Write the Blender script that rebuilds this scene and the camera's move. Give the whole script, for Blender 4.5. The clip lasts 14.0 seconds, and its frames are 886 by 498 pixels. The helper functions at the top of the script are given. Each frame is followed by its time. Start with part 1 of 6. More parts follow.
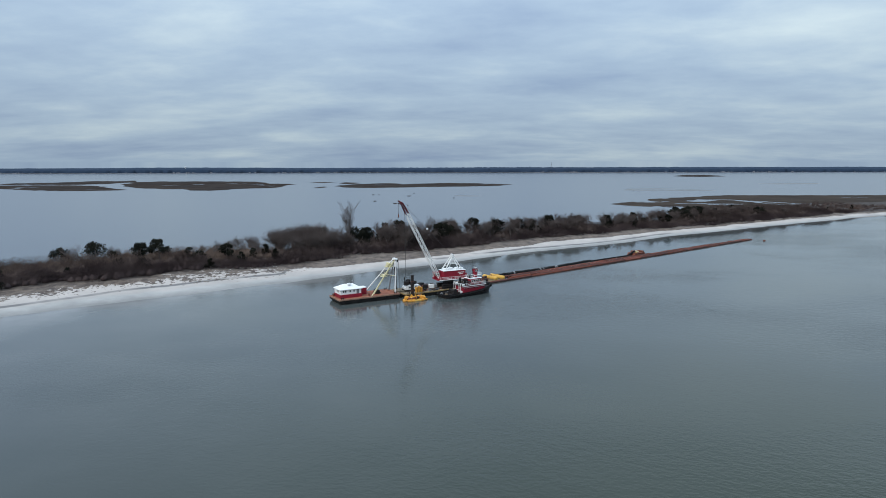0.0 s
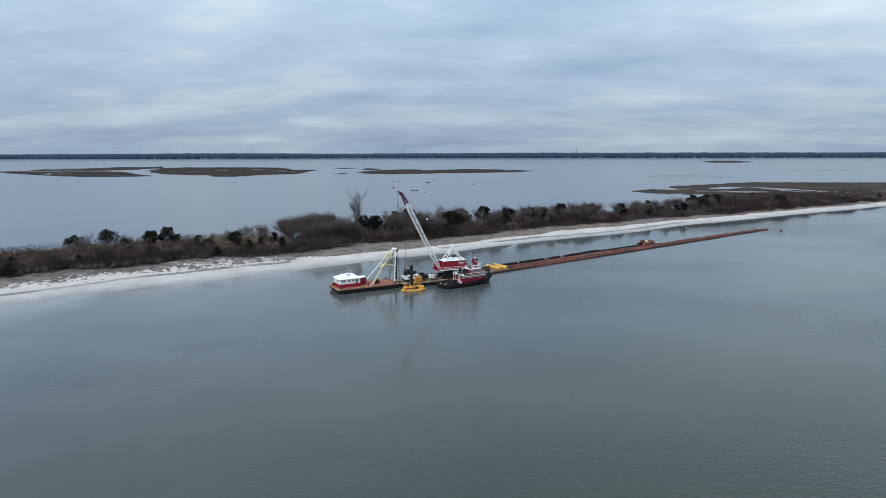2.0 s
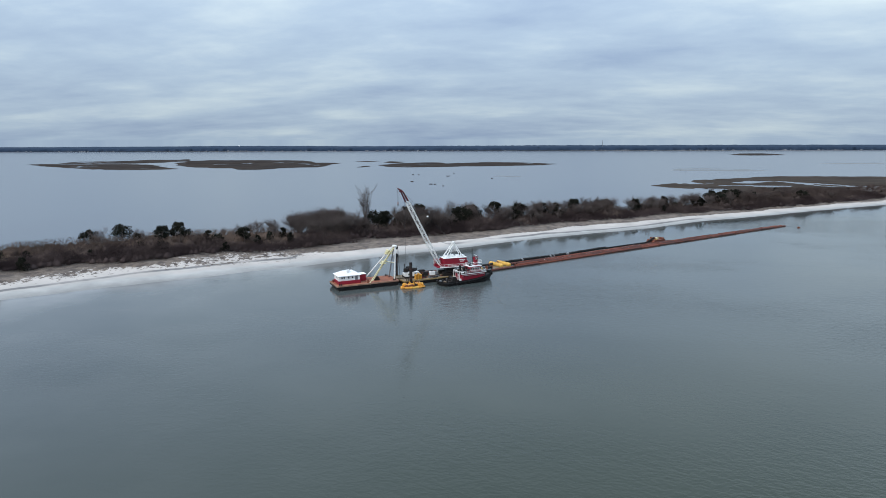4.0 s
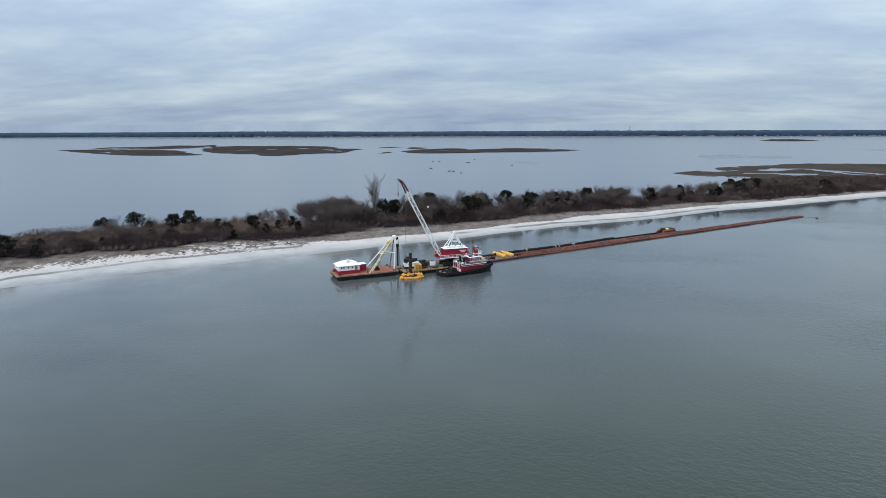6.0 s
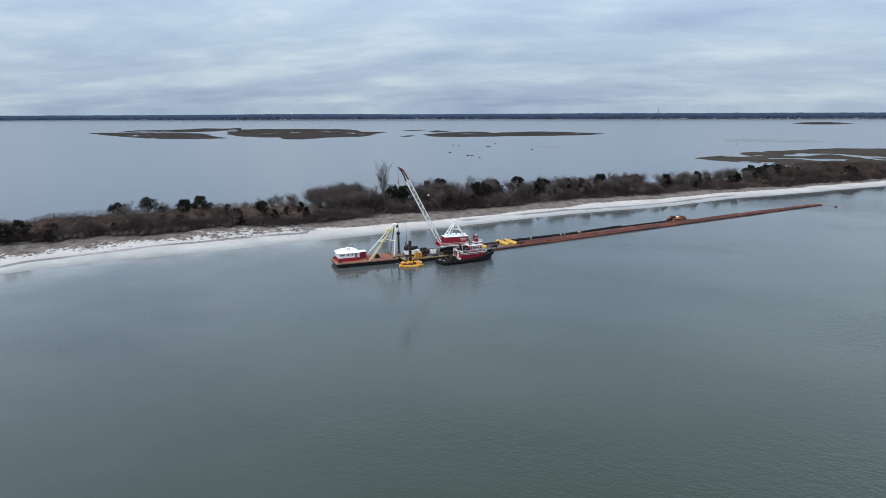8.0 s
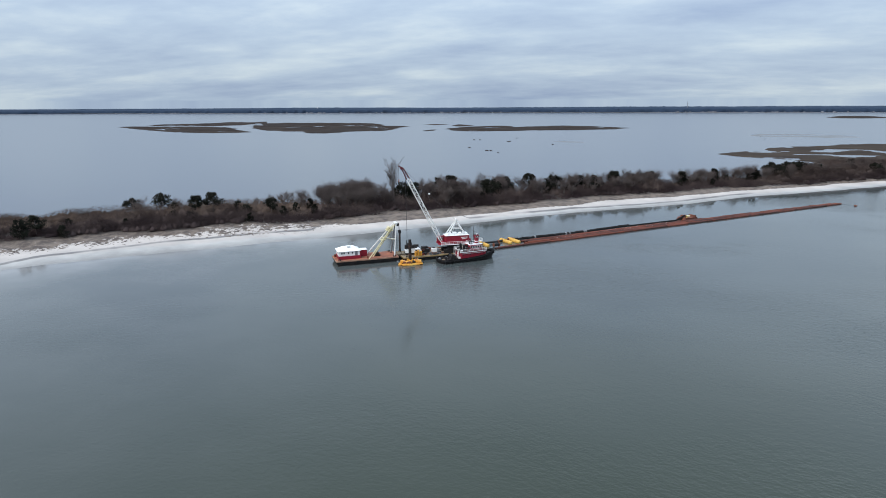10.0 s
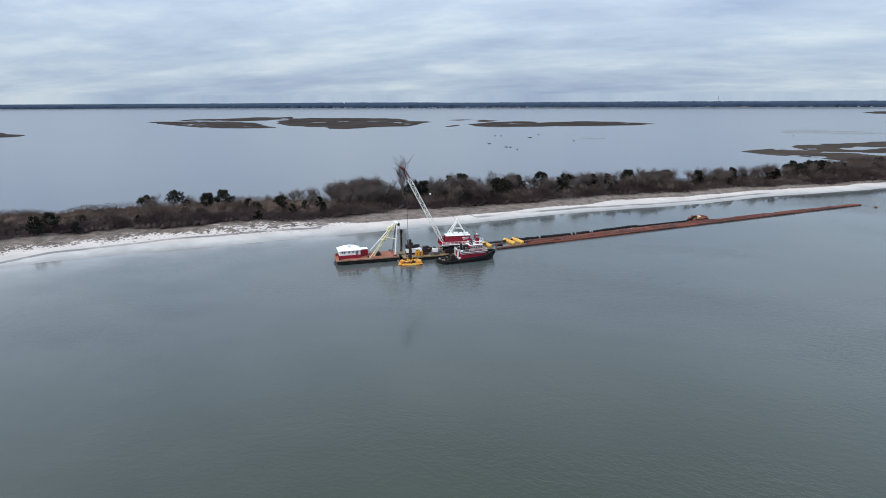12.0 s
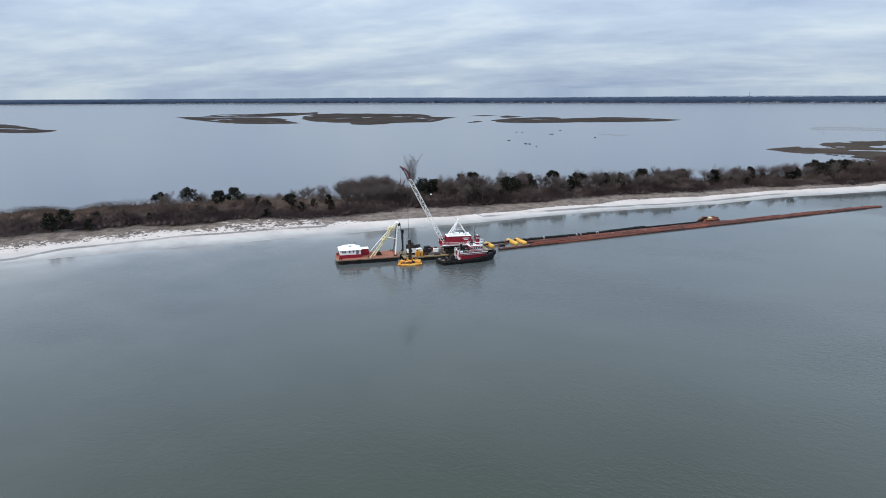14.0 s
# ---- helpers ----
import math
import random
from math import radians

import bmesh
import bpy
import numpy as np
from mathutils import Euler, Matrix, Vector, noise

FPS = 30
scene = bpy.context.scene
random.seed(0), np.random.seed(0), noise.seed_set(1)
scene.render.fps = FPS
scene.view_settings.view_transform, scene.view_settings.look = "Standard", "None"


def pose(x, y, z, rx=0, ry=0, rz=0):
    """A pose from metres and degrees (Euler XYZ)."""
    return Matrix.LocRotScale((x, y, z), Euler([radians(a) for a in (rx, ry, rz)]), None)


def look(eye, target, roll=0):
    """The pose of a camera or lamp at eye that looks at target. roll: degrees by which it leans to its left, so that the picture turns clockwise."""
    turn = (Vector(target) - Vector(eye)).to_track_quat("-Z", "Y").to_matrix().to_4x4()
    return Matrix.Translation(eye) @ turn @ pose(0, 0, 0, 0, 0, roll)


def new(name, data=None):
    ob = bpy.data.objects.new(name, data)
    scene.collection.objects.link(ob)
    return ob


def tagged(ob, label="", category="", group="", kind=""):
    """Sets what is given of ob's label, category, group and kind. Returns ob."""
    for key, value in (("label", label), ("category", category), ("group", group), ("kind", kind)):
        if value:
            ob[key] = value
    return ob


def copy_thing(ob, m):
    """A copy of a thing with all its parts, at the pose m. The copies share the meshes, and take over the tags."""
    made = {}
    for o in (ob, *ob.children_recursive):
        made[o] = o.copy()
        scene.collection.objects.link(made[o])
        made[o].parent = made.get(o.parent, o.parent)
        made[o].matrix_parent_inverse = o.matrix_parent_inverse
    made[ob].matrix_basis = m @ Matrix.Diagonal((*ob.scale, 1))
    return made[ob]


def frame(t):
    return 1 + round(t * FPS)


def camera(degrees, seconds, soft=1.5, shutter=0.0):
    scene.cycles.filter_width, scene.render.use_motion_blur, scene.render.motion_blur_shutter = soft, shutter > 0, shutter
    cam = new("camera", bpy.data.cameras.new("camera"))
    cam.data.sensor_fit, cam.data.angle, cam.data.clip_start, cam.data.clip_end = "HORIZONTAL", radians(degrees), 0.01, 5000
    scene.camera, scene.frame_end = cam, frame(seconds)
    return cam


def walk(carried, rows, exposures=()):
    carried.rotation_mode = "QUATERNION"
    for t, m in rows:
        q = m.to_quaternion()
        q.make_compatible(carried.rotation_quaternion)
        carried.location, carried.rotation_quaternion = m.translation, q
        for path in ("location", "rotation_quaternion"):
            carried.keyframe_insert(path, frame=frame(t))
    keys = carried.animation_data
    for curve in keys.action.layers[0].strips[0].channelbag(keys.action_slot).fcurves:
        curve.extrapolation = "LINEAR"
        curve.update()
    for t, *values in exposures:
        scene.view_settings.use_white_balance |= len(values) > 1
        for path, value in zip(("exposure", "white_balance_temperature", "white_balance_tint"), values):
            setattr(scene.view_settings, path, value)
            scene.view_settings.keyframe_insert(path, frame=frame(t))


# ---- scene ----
cam = camera(70.0, 14.0, soft=0.9)
PATH = [
    (0, (3.963, 0.528, 43.989), (3.7749, 2.5005, 43.7182), -0.02),
    (0.5, (6.093, 0.715, 44.383), (5.8849, 2.6848, 44.1073), -0.03),
    (1, (8.226, 0.920, 44.784), (7.9983, 2.8871, 44.5034), -0.04),
    (1.5, (10.362, 1.144, 45.193), (10.1149, 3.1062, 44.8946), -0.05),
    (2, (12.501, 1.387, 45.607), (12.2340, 3.3441, 45.2909), -0.06),
    (2.5, (14.642, 1.651, 46.028), (14.3549, 3.6032, 45.7033), -0.07),
    (3, (16.784, 1.935, 46.454), (16.4770, 3.8836, 46.1268), -0.09),
    (5.5, (27.499, 3.683, 48.656), (27.0927, 5.6051, 48.2830), -0.14),
    (6, (29.639, 4.102, 49.107), (29.2132, 6.0178, 48.7222), -0.15),
    (6.5, (31.777, 4.546, 49.561), (31.3318, 6.4545, 49.1625), -0.16),
    (7, (33.912, 5.015, 50.018), (33.4478, 6.9163, 49.6056), -0.17),
    (7.5, (36.044, 5.510, 50.476), (35.5607, 7.4036, 50.0511), -0.18),
    (8, (38.173, 6.031, 50.936), (37.6700, 7.9171, 50.4984), -0.19),
    (10.5, (48.743, 9.054, 53.244), (48.1424, 10.9054, 52.7828), -0.25),
    (11, (50.839, 9.746, 53.705), (50.2188, 11.5899, 53.2394), -0.26),
    (11.5, (52.928, 10.469, 54.164), (52.2882, 12.3045, 53.6942), -0.27),
    (12, (55.009, 11.222, 54.621), (54.3498, 13.0500, 54.1476), -0.28),
    (12.5, (57.081, 12.007, 55.076), (56.4032, 13.8269, 54.5987), -0.29),
    (13, (59.145, 12.824, 55.529), (58.4481, 14.6357, 55.0468), -0.30),
    (13.5, (61.200, 13.674, 55.978), (60.4837, 15.4770, 55.4922), -0.31),
    (14, (63.245, 14.557, 56.424), (62.5094, 16.3519, 55.9357), -0.32),
]
EXPOSURES = [(0.0, 0.18, 6510, 10.7), (2.5, 0.31, 6580, 11.5), (6.0, 0.385, 6655, 12.7), (8.0, 0.43, 6700, 13.3), (14.0, 0.565, 6840, 15.5)]
walk(cam, [(t, look(eye, target, roll)) for t, eye, target, roll in PATH], EXPOSURES)

# ---- world and light ----
world = bpy.data.worlds.new("overcast")
world.use_nodes = True
scene.world = world


def overcast(w):
    """Nishita sky under a broken stratus deck; the deck is noise on a flat layer overhead, brighter to the zenith."""
    nt = w.node_tree
    n, l = nt.nodes, nt.links
    n.clear()

    def math_node(op, a, b=None, clamp=False):
        m = n.new("ShaderNodeMath")
        m.operation, m.use_clamp = op, clamp
        for i, s in enumerate((a, b)):
            if s is None:
                continue
            if isinstance(s, (int, float)):
                m.inputs[i].default_value = s
            else:
                l.new(s, m.inputs[i])
        return m.outputs[0]

    tc = n.new("ShaderNodeTexCoord")
    sep = n.new("ShaderNodeSeparateXYZ")
    l.new(tc.outputs["Generated"], sep.inputs[0])
    up = math_node("MAXIMUM", sep.outputs[2], 0.0)
    den = math_node("ADD", up, 0.15)
    px = math_node("DIVIDE", sep.outputs[0], den)
    py = math_node("DIVIDE", sep.outputs[1], den)
    flat = n.new("ShaderNodeCombineXYZ")
    l.new(px, flat.inputs[0])
    l.new(py, flat.inputs[1])

    def layer(scale, detail, rough, stretch, seed):
        mp = n.new("ShaderNodeMapping")
        mp.inputs["Scale"].default_value = stretch
        mp.inputs["Location"].default_value = (seed, seed * 0.7, 0)
        mp.inputs["Rotation"].default_value = (0, 0, radians(12))
        l.new(flat.outputs[0], mp.inputs[0])
        t = n.new("ShaderNodeTexNoise")
        t.inputs["Scale"].default_value, t.inputs["Detail"].default_value, t.inputs["Roughness"].default_value = scale, detail, rough
        t.inputs["Distortion"].default_value = 0.15
        l.new(mp.outputs[0], t.inputs["Vector"])
        return t.outputs["Fac"]

    broad = layer(0.42, 4.0, 0.5, (1.0, 1.9, 1), CLOUD_SEED)
    fine = layer(1.7, 7.0, 0.6, (1.0, 1.3, 1), CLOUD_SEED + 9.0)
    mixed = math_node("ADD", math_node("MULTIPLY", broad, 0.66), math_node("MULTIPLY", fine, 0.34))
    ramp = n.new("ShaderNodeValToRGB")
    ramp.color_ramp.elements[0].position, ramp.color_ramp.elements[0].color = 0.33, (0.206, 0.286, 0.414, 1)
    ramp.color_ramp.elements[1].position, ramp.color_ramp.elements[1].color = 0.68, (0.456, 0.552, 0.594, 1)
    mid = ramp.color_ramp.elements.new(0.5)
    mid.color = (0.300, 0.396, 0.500, 1)
    l.new(mixed, ramp.inputs[0])
    lift = math_node("ADD", math_node("MULTIPLY", up, ZENITH), HORIZON)
    deck = n.new("ShaderNodeVectorMath")
    deck.operation = "SCALE"
    l.new(ramp.outputs[0], deck.inputs[0])
    l.new(lift, deck.inputs["Scale"])
    low = n.new("ShaderNodeMapRange")
    low.inputs[1].default_value, low.inputs[2].default_value, low.inputs[3].default_value, low.inputs[4].default_value = 0.0, 0.07, 0.3, 0.0
    l.new(up, low.inputs[0])
    air = n.new("ShaderNodeMix")
    air.data_type, air.blend_type = "RGBA", "MULTIPLY"
    l.new(low.outputs[0], air.inputs["Factor"])
    l.new(deck.outputs[0], air.inputs["A"])
    air.inputs["B"].default_value = (0.93, 0.985, 1.03, 1)
    sky = n.new("ShaderNodeTexSky")
    sky.sky_type, sky.sun_disc = "NISHITA", False
    sky.sun_elevation, sky.sun_rotation = radians(SUN_UP), radians(SUN_ROUND)
    dim = n.new("ShaderNodeVectorMath")
    dim.operation = "SCALE"
    dim.inputs["Scale"].default_value = 0.06
    l.new(sky.outputs[0], dim.inputs[0])
    mix = n.new("ShaderNodeMix")
    mix.data_type = "RGBA"
    mix.inputs["Factor"].default_value = 0.9
    l.new(dim.outputs[0], mix.inputs["A"])
    l.new(air.outputs["Result"], mix.inputs["B"])
    bg = n.new("ShaderNodeBackground")
    l.new(mix.outputs["Result"], bg.inputs["Color"])
    out = n.new("ShaderNodeOutputWorld")
    l.new(bg.outputs[0], out.inputs[0])


CLOUD_SEED, ZENITH, HORIZON = 3.0, 2.1, 0.98
SUN_UP, SUN_ROUND = 40.0, 215.0
overcast(world)
sun = new("sun", bpy.data.lights.new("sun", "SUN"))
sun.data.energy, sun.data.angle, sun.data.color = 1.5, radians(25), (1.0, 0.95, 0.89)
sun.matrix_basis = look((-60, -80, 90), (0, 0, 0))



# ---- materials ----
def material(name, colour, other=None, rough=0.7, metal=0.0, coarse=0.5, fine=12.0, contrast=0.5, bump=0.15, grain=0.25, per_object=0.0, per_island=0.0, spec=0.4, tone=0.0, lift=0.0):
    """A surface with two scales of variation between two colours, grain relief and optional variation piece by piece. Scales are per metre."""
    m = bpy.data.materials.new(name)
    m.use_nodes = True
    nt = m.node_tree
    n, l = nt.nodes, nt.links
    bs = n["Principled BSDF"]
    other = other or tuple(c * 0.7 for c in colour)
    tc = n.new("ShaderNodeTexCoord")
    a = n.new("ShaderNodeTexNoise")
    a.inputs["Scale"].default_value, a.inputs["Detail"].default_value, a.inputs["Roughness"].default_value = coarse, 6, 0.65
    b = n.new("ShaderNodeTexNoise")
    b.inputs["Scale"].default_value, b.inputs["Detail"].default_value = fine, 4
    geo = n.new("ShaderNodeNewGeometry")
    src = geo.outputs["Position"]
    l.new(src, a.inputs["Vector"])
    l.new(src, b.inputs["Vector"])
    add = n.new("ShaderNodeMath")
    add.operation = "MULTIPLY_ADD"
    l.new(b.outputs["Fac"], add.inputs[0])
    add.inputs[1].default_value = grain
    l.new(a.outputs["Fac"], add.inputs[2])
    fac = add.outputs[0]
    if per_object or per_island:
        info = n.new("ShaderNodeObjectInfo")
        more = n.new("ShaderNodeMath")
        more.operation = "MULTIPLY_ADD"
        l.new(info.outputs["Random"] if per_object else geo.outputs["Random Per Island"], more.inputs[0])
        more.inputs[1].default_value = per_object or per_island
        l.new(fac, more.inputs[2])
        fac = more.outputs[0]
    if tone:
        own = n.new("ShaderNodeAttribute")
        own.attribute_name = "tone"
        more = n.new("ShaderNodeMath")
        more.operation = "MULTIPLY_ADD"
        l.new(own.outputs["Fac"], more.inputs[0])
        more.inputs[1].default_value = tone
        l.new(fac, more.inputs[2])
        fac = more.outputs[0]
    ramp = n.new("ShaderNodeValToRGB")
    mid = 0.5 + grain * 0.5 + (per_object or per_island) * 0.5 + tone * 0.5
    half = 0.06 + 0.3 * (1 - contrast)
    ramp.color_ramp.elements[0].position, ramp.color_ramp.elements[0].color = max(0, mid - half), (*colour, 1)
    ramp.color_ramp.elements[1].position, ramp.color_ramp.elements[1].color = min(1, mid + half), (*other, 1)
    l.new(fac, ramp.inputs[0])
    l.new(ramp.outputs[0], bs.inputs["Base Color"])
    bs.inputs["Roughness"].default_value, bs.inputs["Metallic"].default_value = rough, metal
    bs.inputs["Specular IOR Level"].default_value = spec
    if lift:
        # thin twigs scatter light like the mound they make up
        soft = n.new("ShaderNodeVectorMath")
        soft.operation = "MULTIPLY_ADD"
        l.new(geo.outputs["Normal"], soft.inputs[0])
        soft.inputs[1].default_value, soft.inputs[2].default_value = (1 - lift,) * 3, (0, 0, lift)
        unit = n.new("ShaderNodeVectorMath")
        unit.operation = "NORMALIZE"
        l.new(soft.outputs[0], unit.inputs[0])
        l.new(unit.outputs[0], bs.inputs["Normal"])
    if bump:
        bp = n.new("ShaderNodeBump")
        bp.inputs["Strength"].default_value, bp.inputs["Distance"].default_value = bump, 0.05
        l.new(b.outputs["Fac"], bp.inputs["Height"])
        l.new(bp.outputs[0], bs.inputs["Normal"])
    return m


RUST = material("rusty steel", (0.21, 0.062, 0.034), (0.10, 0.038, 0.026), 0.85, coarse=0.8, fine=9, contrast=0.6)
RUST_DECK = material("rust-stained deck plate", (0.37, 0.125, 0.062), (0.17, 0.065, 0.045), 0.8, coarse=0.45, fine=6, contrast=0.6)
RUST_PIPE = material("rusty pipe", (0.155, 0.037, 0.018), (0.05, 0.016, 0.011), 0.8, coarse=0.3, fine=5, contrast=0.65, per_object=0.5)
HULL_BLACK = material("black hull paint", (0.006, 0.006, 0.007), (0.018, 0.015, 0.014), 0.55, coarse=0.7, fine=7, spec=0.2)
RUBBER = material("black rubber", (0.007, 0.007, 0.008), (0.018, 0.018, 0.018), 0.9, coarse=2, fine=14, spec=0.2)
RED = material("red marine paint", (0.29, 0.011, 0.029), (0.20, 0.010, 0.022), 0.45, coarse=0.6, fine=8, contrast=0.2)
WHITE = material("white marine paint", (0.84, 0.84, 0.82), (0.68, 0.67, 0.64), 0.5, coarse=0.9, fine=9, contrast=0.2)
ROOF_WHITE = material("white roof coating", (0.86, 0.86, 0.85), (0.74, 0.74, 0.73), 0.6, coarse=0.6, fine=5, contrast=0.2)
CREAM = material("cream-yellow steel paint", (0.68, 0.63, 0.40), (0.55, 0.48, 0.26), 0.55, coarse=0.8, fine=9)
YELLOW = material("weathered yellow float paint", (0.76, 0.36, 0.045), (0.50, 0.21, 0.03), 0.5, coarse=0.9, fine=6, contrast=0.5)
PALE_YELLOW = material("faded yellow float paint", (0.70, 0.41, 0.075), (0.48, 0.26, 0.05), 0.5, coarse=0.7, fine=6)
DARK_RED = material("dark red boom paint", (0.11, 0.010, 0.016), (0.05, 0.010, 0.012), 0.55)
DARK_STEEL = material("dark greasy steel", (0.014, 0.014, 0.015), (0.035, 0.027, 0.023), 0.6, metal=0.3, coarse=1.2, fine=9)
GREY_STEEL = material("grey steel", (0.25, 0.26, 0.27), (0.15, 0.15, 0.16), 0.5, metal=0.2, coarse=1, fine=9)
TIMBER = material("weathered deck timber", (0.26, 0.20, 0.13), (0.15, 0.11, 0.075), 0.85, coarse=0.5, fine=7, contrast=0.5)
CABLE = material("steel wire rope", (0.035, 0.036, 0.04), None, 0.5, metal=0.4, bump=0)
PANE = material("dark window glass", (0.015, 0.02, 0.025), (0.03, 0.035, 0.04), 0.05, bump=0, spec=0.6)
BARK = material("grey bark", (0.175, 0.150, 0.138), (0.10, 0.085, 0.078), 0.9, coarse=0.6, fine=8, spec=0.1)
TWIG = material("bare grey-brown twigs", (0.124, 0.101, 0.092), (0.068, 0.054, 0.050), 0.95, coarse=0.12, fine=1.5, bump=0, per_object=0.4, spec=0.0, lift=0.7)
BRUSH = material("leafless brush", (0.102, 0.076, 0.066), (0.053, 0.039, 0.035), 0.95, coarse=0.06, fine=0.5, bump=0, contrast=0.3, tone=0.5, spec=0.0, lift=0.82)
RED_BRUSH = material("reddish leafless brush", (0.094, 0.065, 0.055), (0.044, 0.031, 0.027), 0.95, coarse=0.08, fine=0.6, bump=0, contrast=0.3, tone=0.5, spec=0.0, lift=0.82)
PLUM_BRUSH = material("plum-grey leafless bayberry", (0.076, 0.056, 0.053), (0.040, 0.029, 0.029), 0.95, coarse=0.07, fine=0.6, bump=0, contrast=0.3, tone=0.5, spec=0.0, lift=0.85)
FIELD = material("dry brown broom grass", (0.124, 0.088, 0.069), (0.064, 0.046, 0.037), 0.9, coarse=0.08, fine=0.7, bump=0, tone=0.5, spec=0.0, lift=0.75)
REED = material("dry tan grass", (0.235, 0.172, 0.128), (0.125, 0.093, 0.070), 0.9, coarse=0.1, fine=0.8, bump=0, tone=0.5, spec=0.0, lift=0.6)
CEDAR = material("dark cedar foliage", (0.0105, 0.0115, 0.0090), (0.0190, 0.0195, 0.0150), 0.9, coarse=0.5, fine=3, bump=0, per_island=0.4, spec=0.0, lift=0.45)
# aerial haze is mixed into the woods' blue base colour
PINE_HAZY = material("haze-tinted distant pine woods", (0.021, 0.036, 0.062), (0.029, 0.045, 0.072), 0.95, coarse=0.01, fine=0.06, bump=0, spec=0.1)
MARSH = material("brown winter marsh grass", (0.040, 0.027, 0.019), (0.017, 0.012, 0.010), 0.95, coarse=0.018, fine=0.14, contrast=0.5, bump=0.1, spec=0.1)
MARSH_TAN = material("tan winter marsh grass", (0.056, 0.040, 0.028), (0.027, 0.019, 0.0145), 0.95, coarse=0.02, fine=0.14, contrast=0.5, bump=0.1, spec=0.1)
MUD = material("wet sandy mud", (0.13, 0.125, 0.118), (0.085, 0.082, 0.078), 0.4, coarse=0.02, fine=0.2, bump=0.05)
FAR_SAND = material("distant pale shore", (0.22, 0.22, 0.23), (0.12, 0.12, 0.13), 0.9, coarse=0.02, fine=0.1, bump=0)


def water_material():
    """Turbid bay water: greenish body, ripples in patches, sandier over shoals."""
    m = bpy.data.materials.new("bay water")
    m.use_nodes = True
    n, l = m.node_tree.nodes, m.node_tree.links
    bs = n["Principled BSDF"]
    geo = n.new("ShaderNodeNewGeometry")

    def tex(scale, detail, stretch=(1, 1, 1), turn=0):
        mp = n.new("ShaderNodeMapping")
        mp.inputs["Scale"].default_value = stretch
        mp.inputs["Rotation"].default_value = (0, 0, radians(turn))
        l.new(geo.outputs["Position"], mp.inputs[0])
        t = n.new("ShaderNodeTexNoise")
        t.inputs["Scale"].default_value, t.inputs["Detail"].default_value = scale, detail
        l.new(mp.outputs[0], t.inputs["Vector"])
        return t.outputs["Fac"]

    patch = tex(0.012, 4, (1, 2.0, 1), 20)
    cloudy = n.new("ShaderNodeValToRGB")
    cloudy.color_ramp.elements[0].position, cloudy.color_ramp.elements[0].color = 0.35, (0.044, 0.054, 0.053, 1)
    cloudy.color_ramp.elements[1].position, cloudy.color_ramp.elements[1].color = 0.68, (0.064, 0.076, 0.075, 1)
    l.new(patch, cloudy.inputs[0])
    # on the near water, weaker sky reflection is painted as darker green base colour
    sheen_at = n.new("ShaderNodeAttribute")
    sheen_at.attribute_name = "channel"
    body = n.new("ShaderNodeMix")
    body.data_type = "RGBA"
    l.new(sheen_at.outputs["Fac"], body.inputs["Factor"])
    l.new(cloudy.outputs[0], body.inputs["A"])
    body.inputs["B"].default_value = (0.024, 0.032, 0.016, 1)
    at = n.new("ShaderNodeAttribute")
    at.attribute_name = "shoal_pale"
    rag = n.new("ShaderNodeMath")
    rag.operation, rag.use_clamp = "MULTIPLY", True
    edge = n.new("ShaderNodeMapRange")
    edge.inputs[1].default_value, edge.inputs[2].default_value, edge.inputs[3].default_value, edge.inputs[4].default_value = 0.3, 0.7, 0.55, 1.25
    l.new(tex(0.05, 3, (1, 1, 1)), edge.inputs[0])
    l.new(at.outputs["Fac"], rag.inputs[0])
    l.new(edge.outputs[0], rag.inputs[1])
    mix = n.new("ShaderNodeMix")
    mix.data_type = "RGBA"
    l.new(rag.outputs[0], mix.inputs["Factor"])
    l.new(body.outputs["Result"], mix.inputs["A"])
    mix.inputs["B"].default_value = (0.235, 0.23, 0.22, 1)
    bs.inputs["IOR"].default_value = 1.333
    gust = tex(0.009, 5, (1, 1.5, 1), -25)
    rough = n.new("ShaderNodeMapRange")
    rough.inputs[1].default_value, rough.inputs[2].default_value, rough.inputs[3].default_value, rough.inputs[4].default_value = 0.42, 0.58, 0.09, 0.15
    l.new(gust, rough.inputs[0])
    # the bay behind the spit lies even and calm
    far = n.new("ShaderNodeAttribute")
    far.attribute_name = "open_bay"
    even = n.new("ShaderNodeMix")
    l.new(far.outputs["Fac"], even.inputs["Factor"])
    l.new(rough.outputs[0], even.inputs["A"])
    even.inputs["B"].default_value = 0.17
    # the paler blue of reflected sky is put into the bay's base colour
    bay_blue = n.new("ShaderNodeMix")
    bay_blue.data_type = "RGBA"
    l.new(far.outputs["Fac"], bay_blue.inputs["Factor"])
    l.new(mix.outputs["Result"], bay_blue.inputs["A"])
    bay_blue.inputs["B"].default_value = (0.076, 0.083, 0.101, 1)
    l.new(bay_blue.outputs["Result"], bs.inputs["Base Color"])
    amount = n.new("ShaderNodeMapRange")
    amount.inputs[1].default_value, amount.inputs[2].default_value, amount.inputs[3].default_value, amount.inputs[4].default_value = 0.44, 0.56, 0.1, 0.42
    l.new(gust, amount.inputs[0])
    wave = n.new("ShaderNodeMath")
    wave.operation = "MULTIPLY_ADD"
    l.new(tex(1.1, 1.5, (1, 1.5, 1), 35), wave.inputs[0])
    wave.inputs[1].default_value = 0.8
    l.new(tex(0.42, 3, (1, 1.5, 1), 48), wave.inputs[2])
    bp = n.new("ShaderNodeBump")
    bp.inputs["Distance"].default_value = 0.35
    # sheltered along the shore, rippled outside
    lee = n.new("ShaderNodeAttribute")
    lee.attribute_name = "ripple"
    still = n.new("ShaderNodeAttribute")
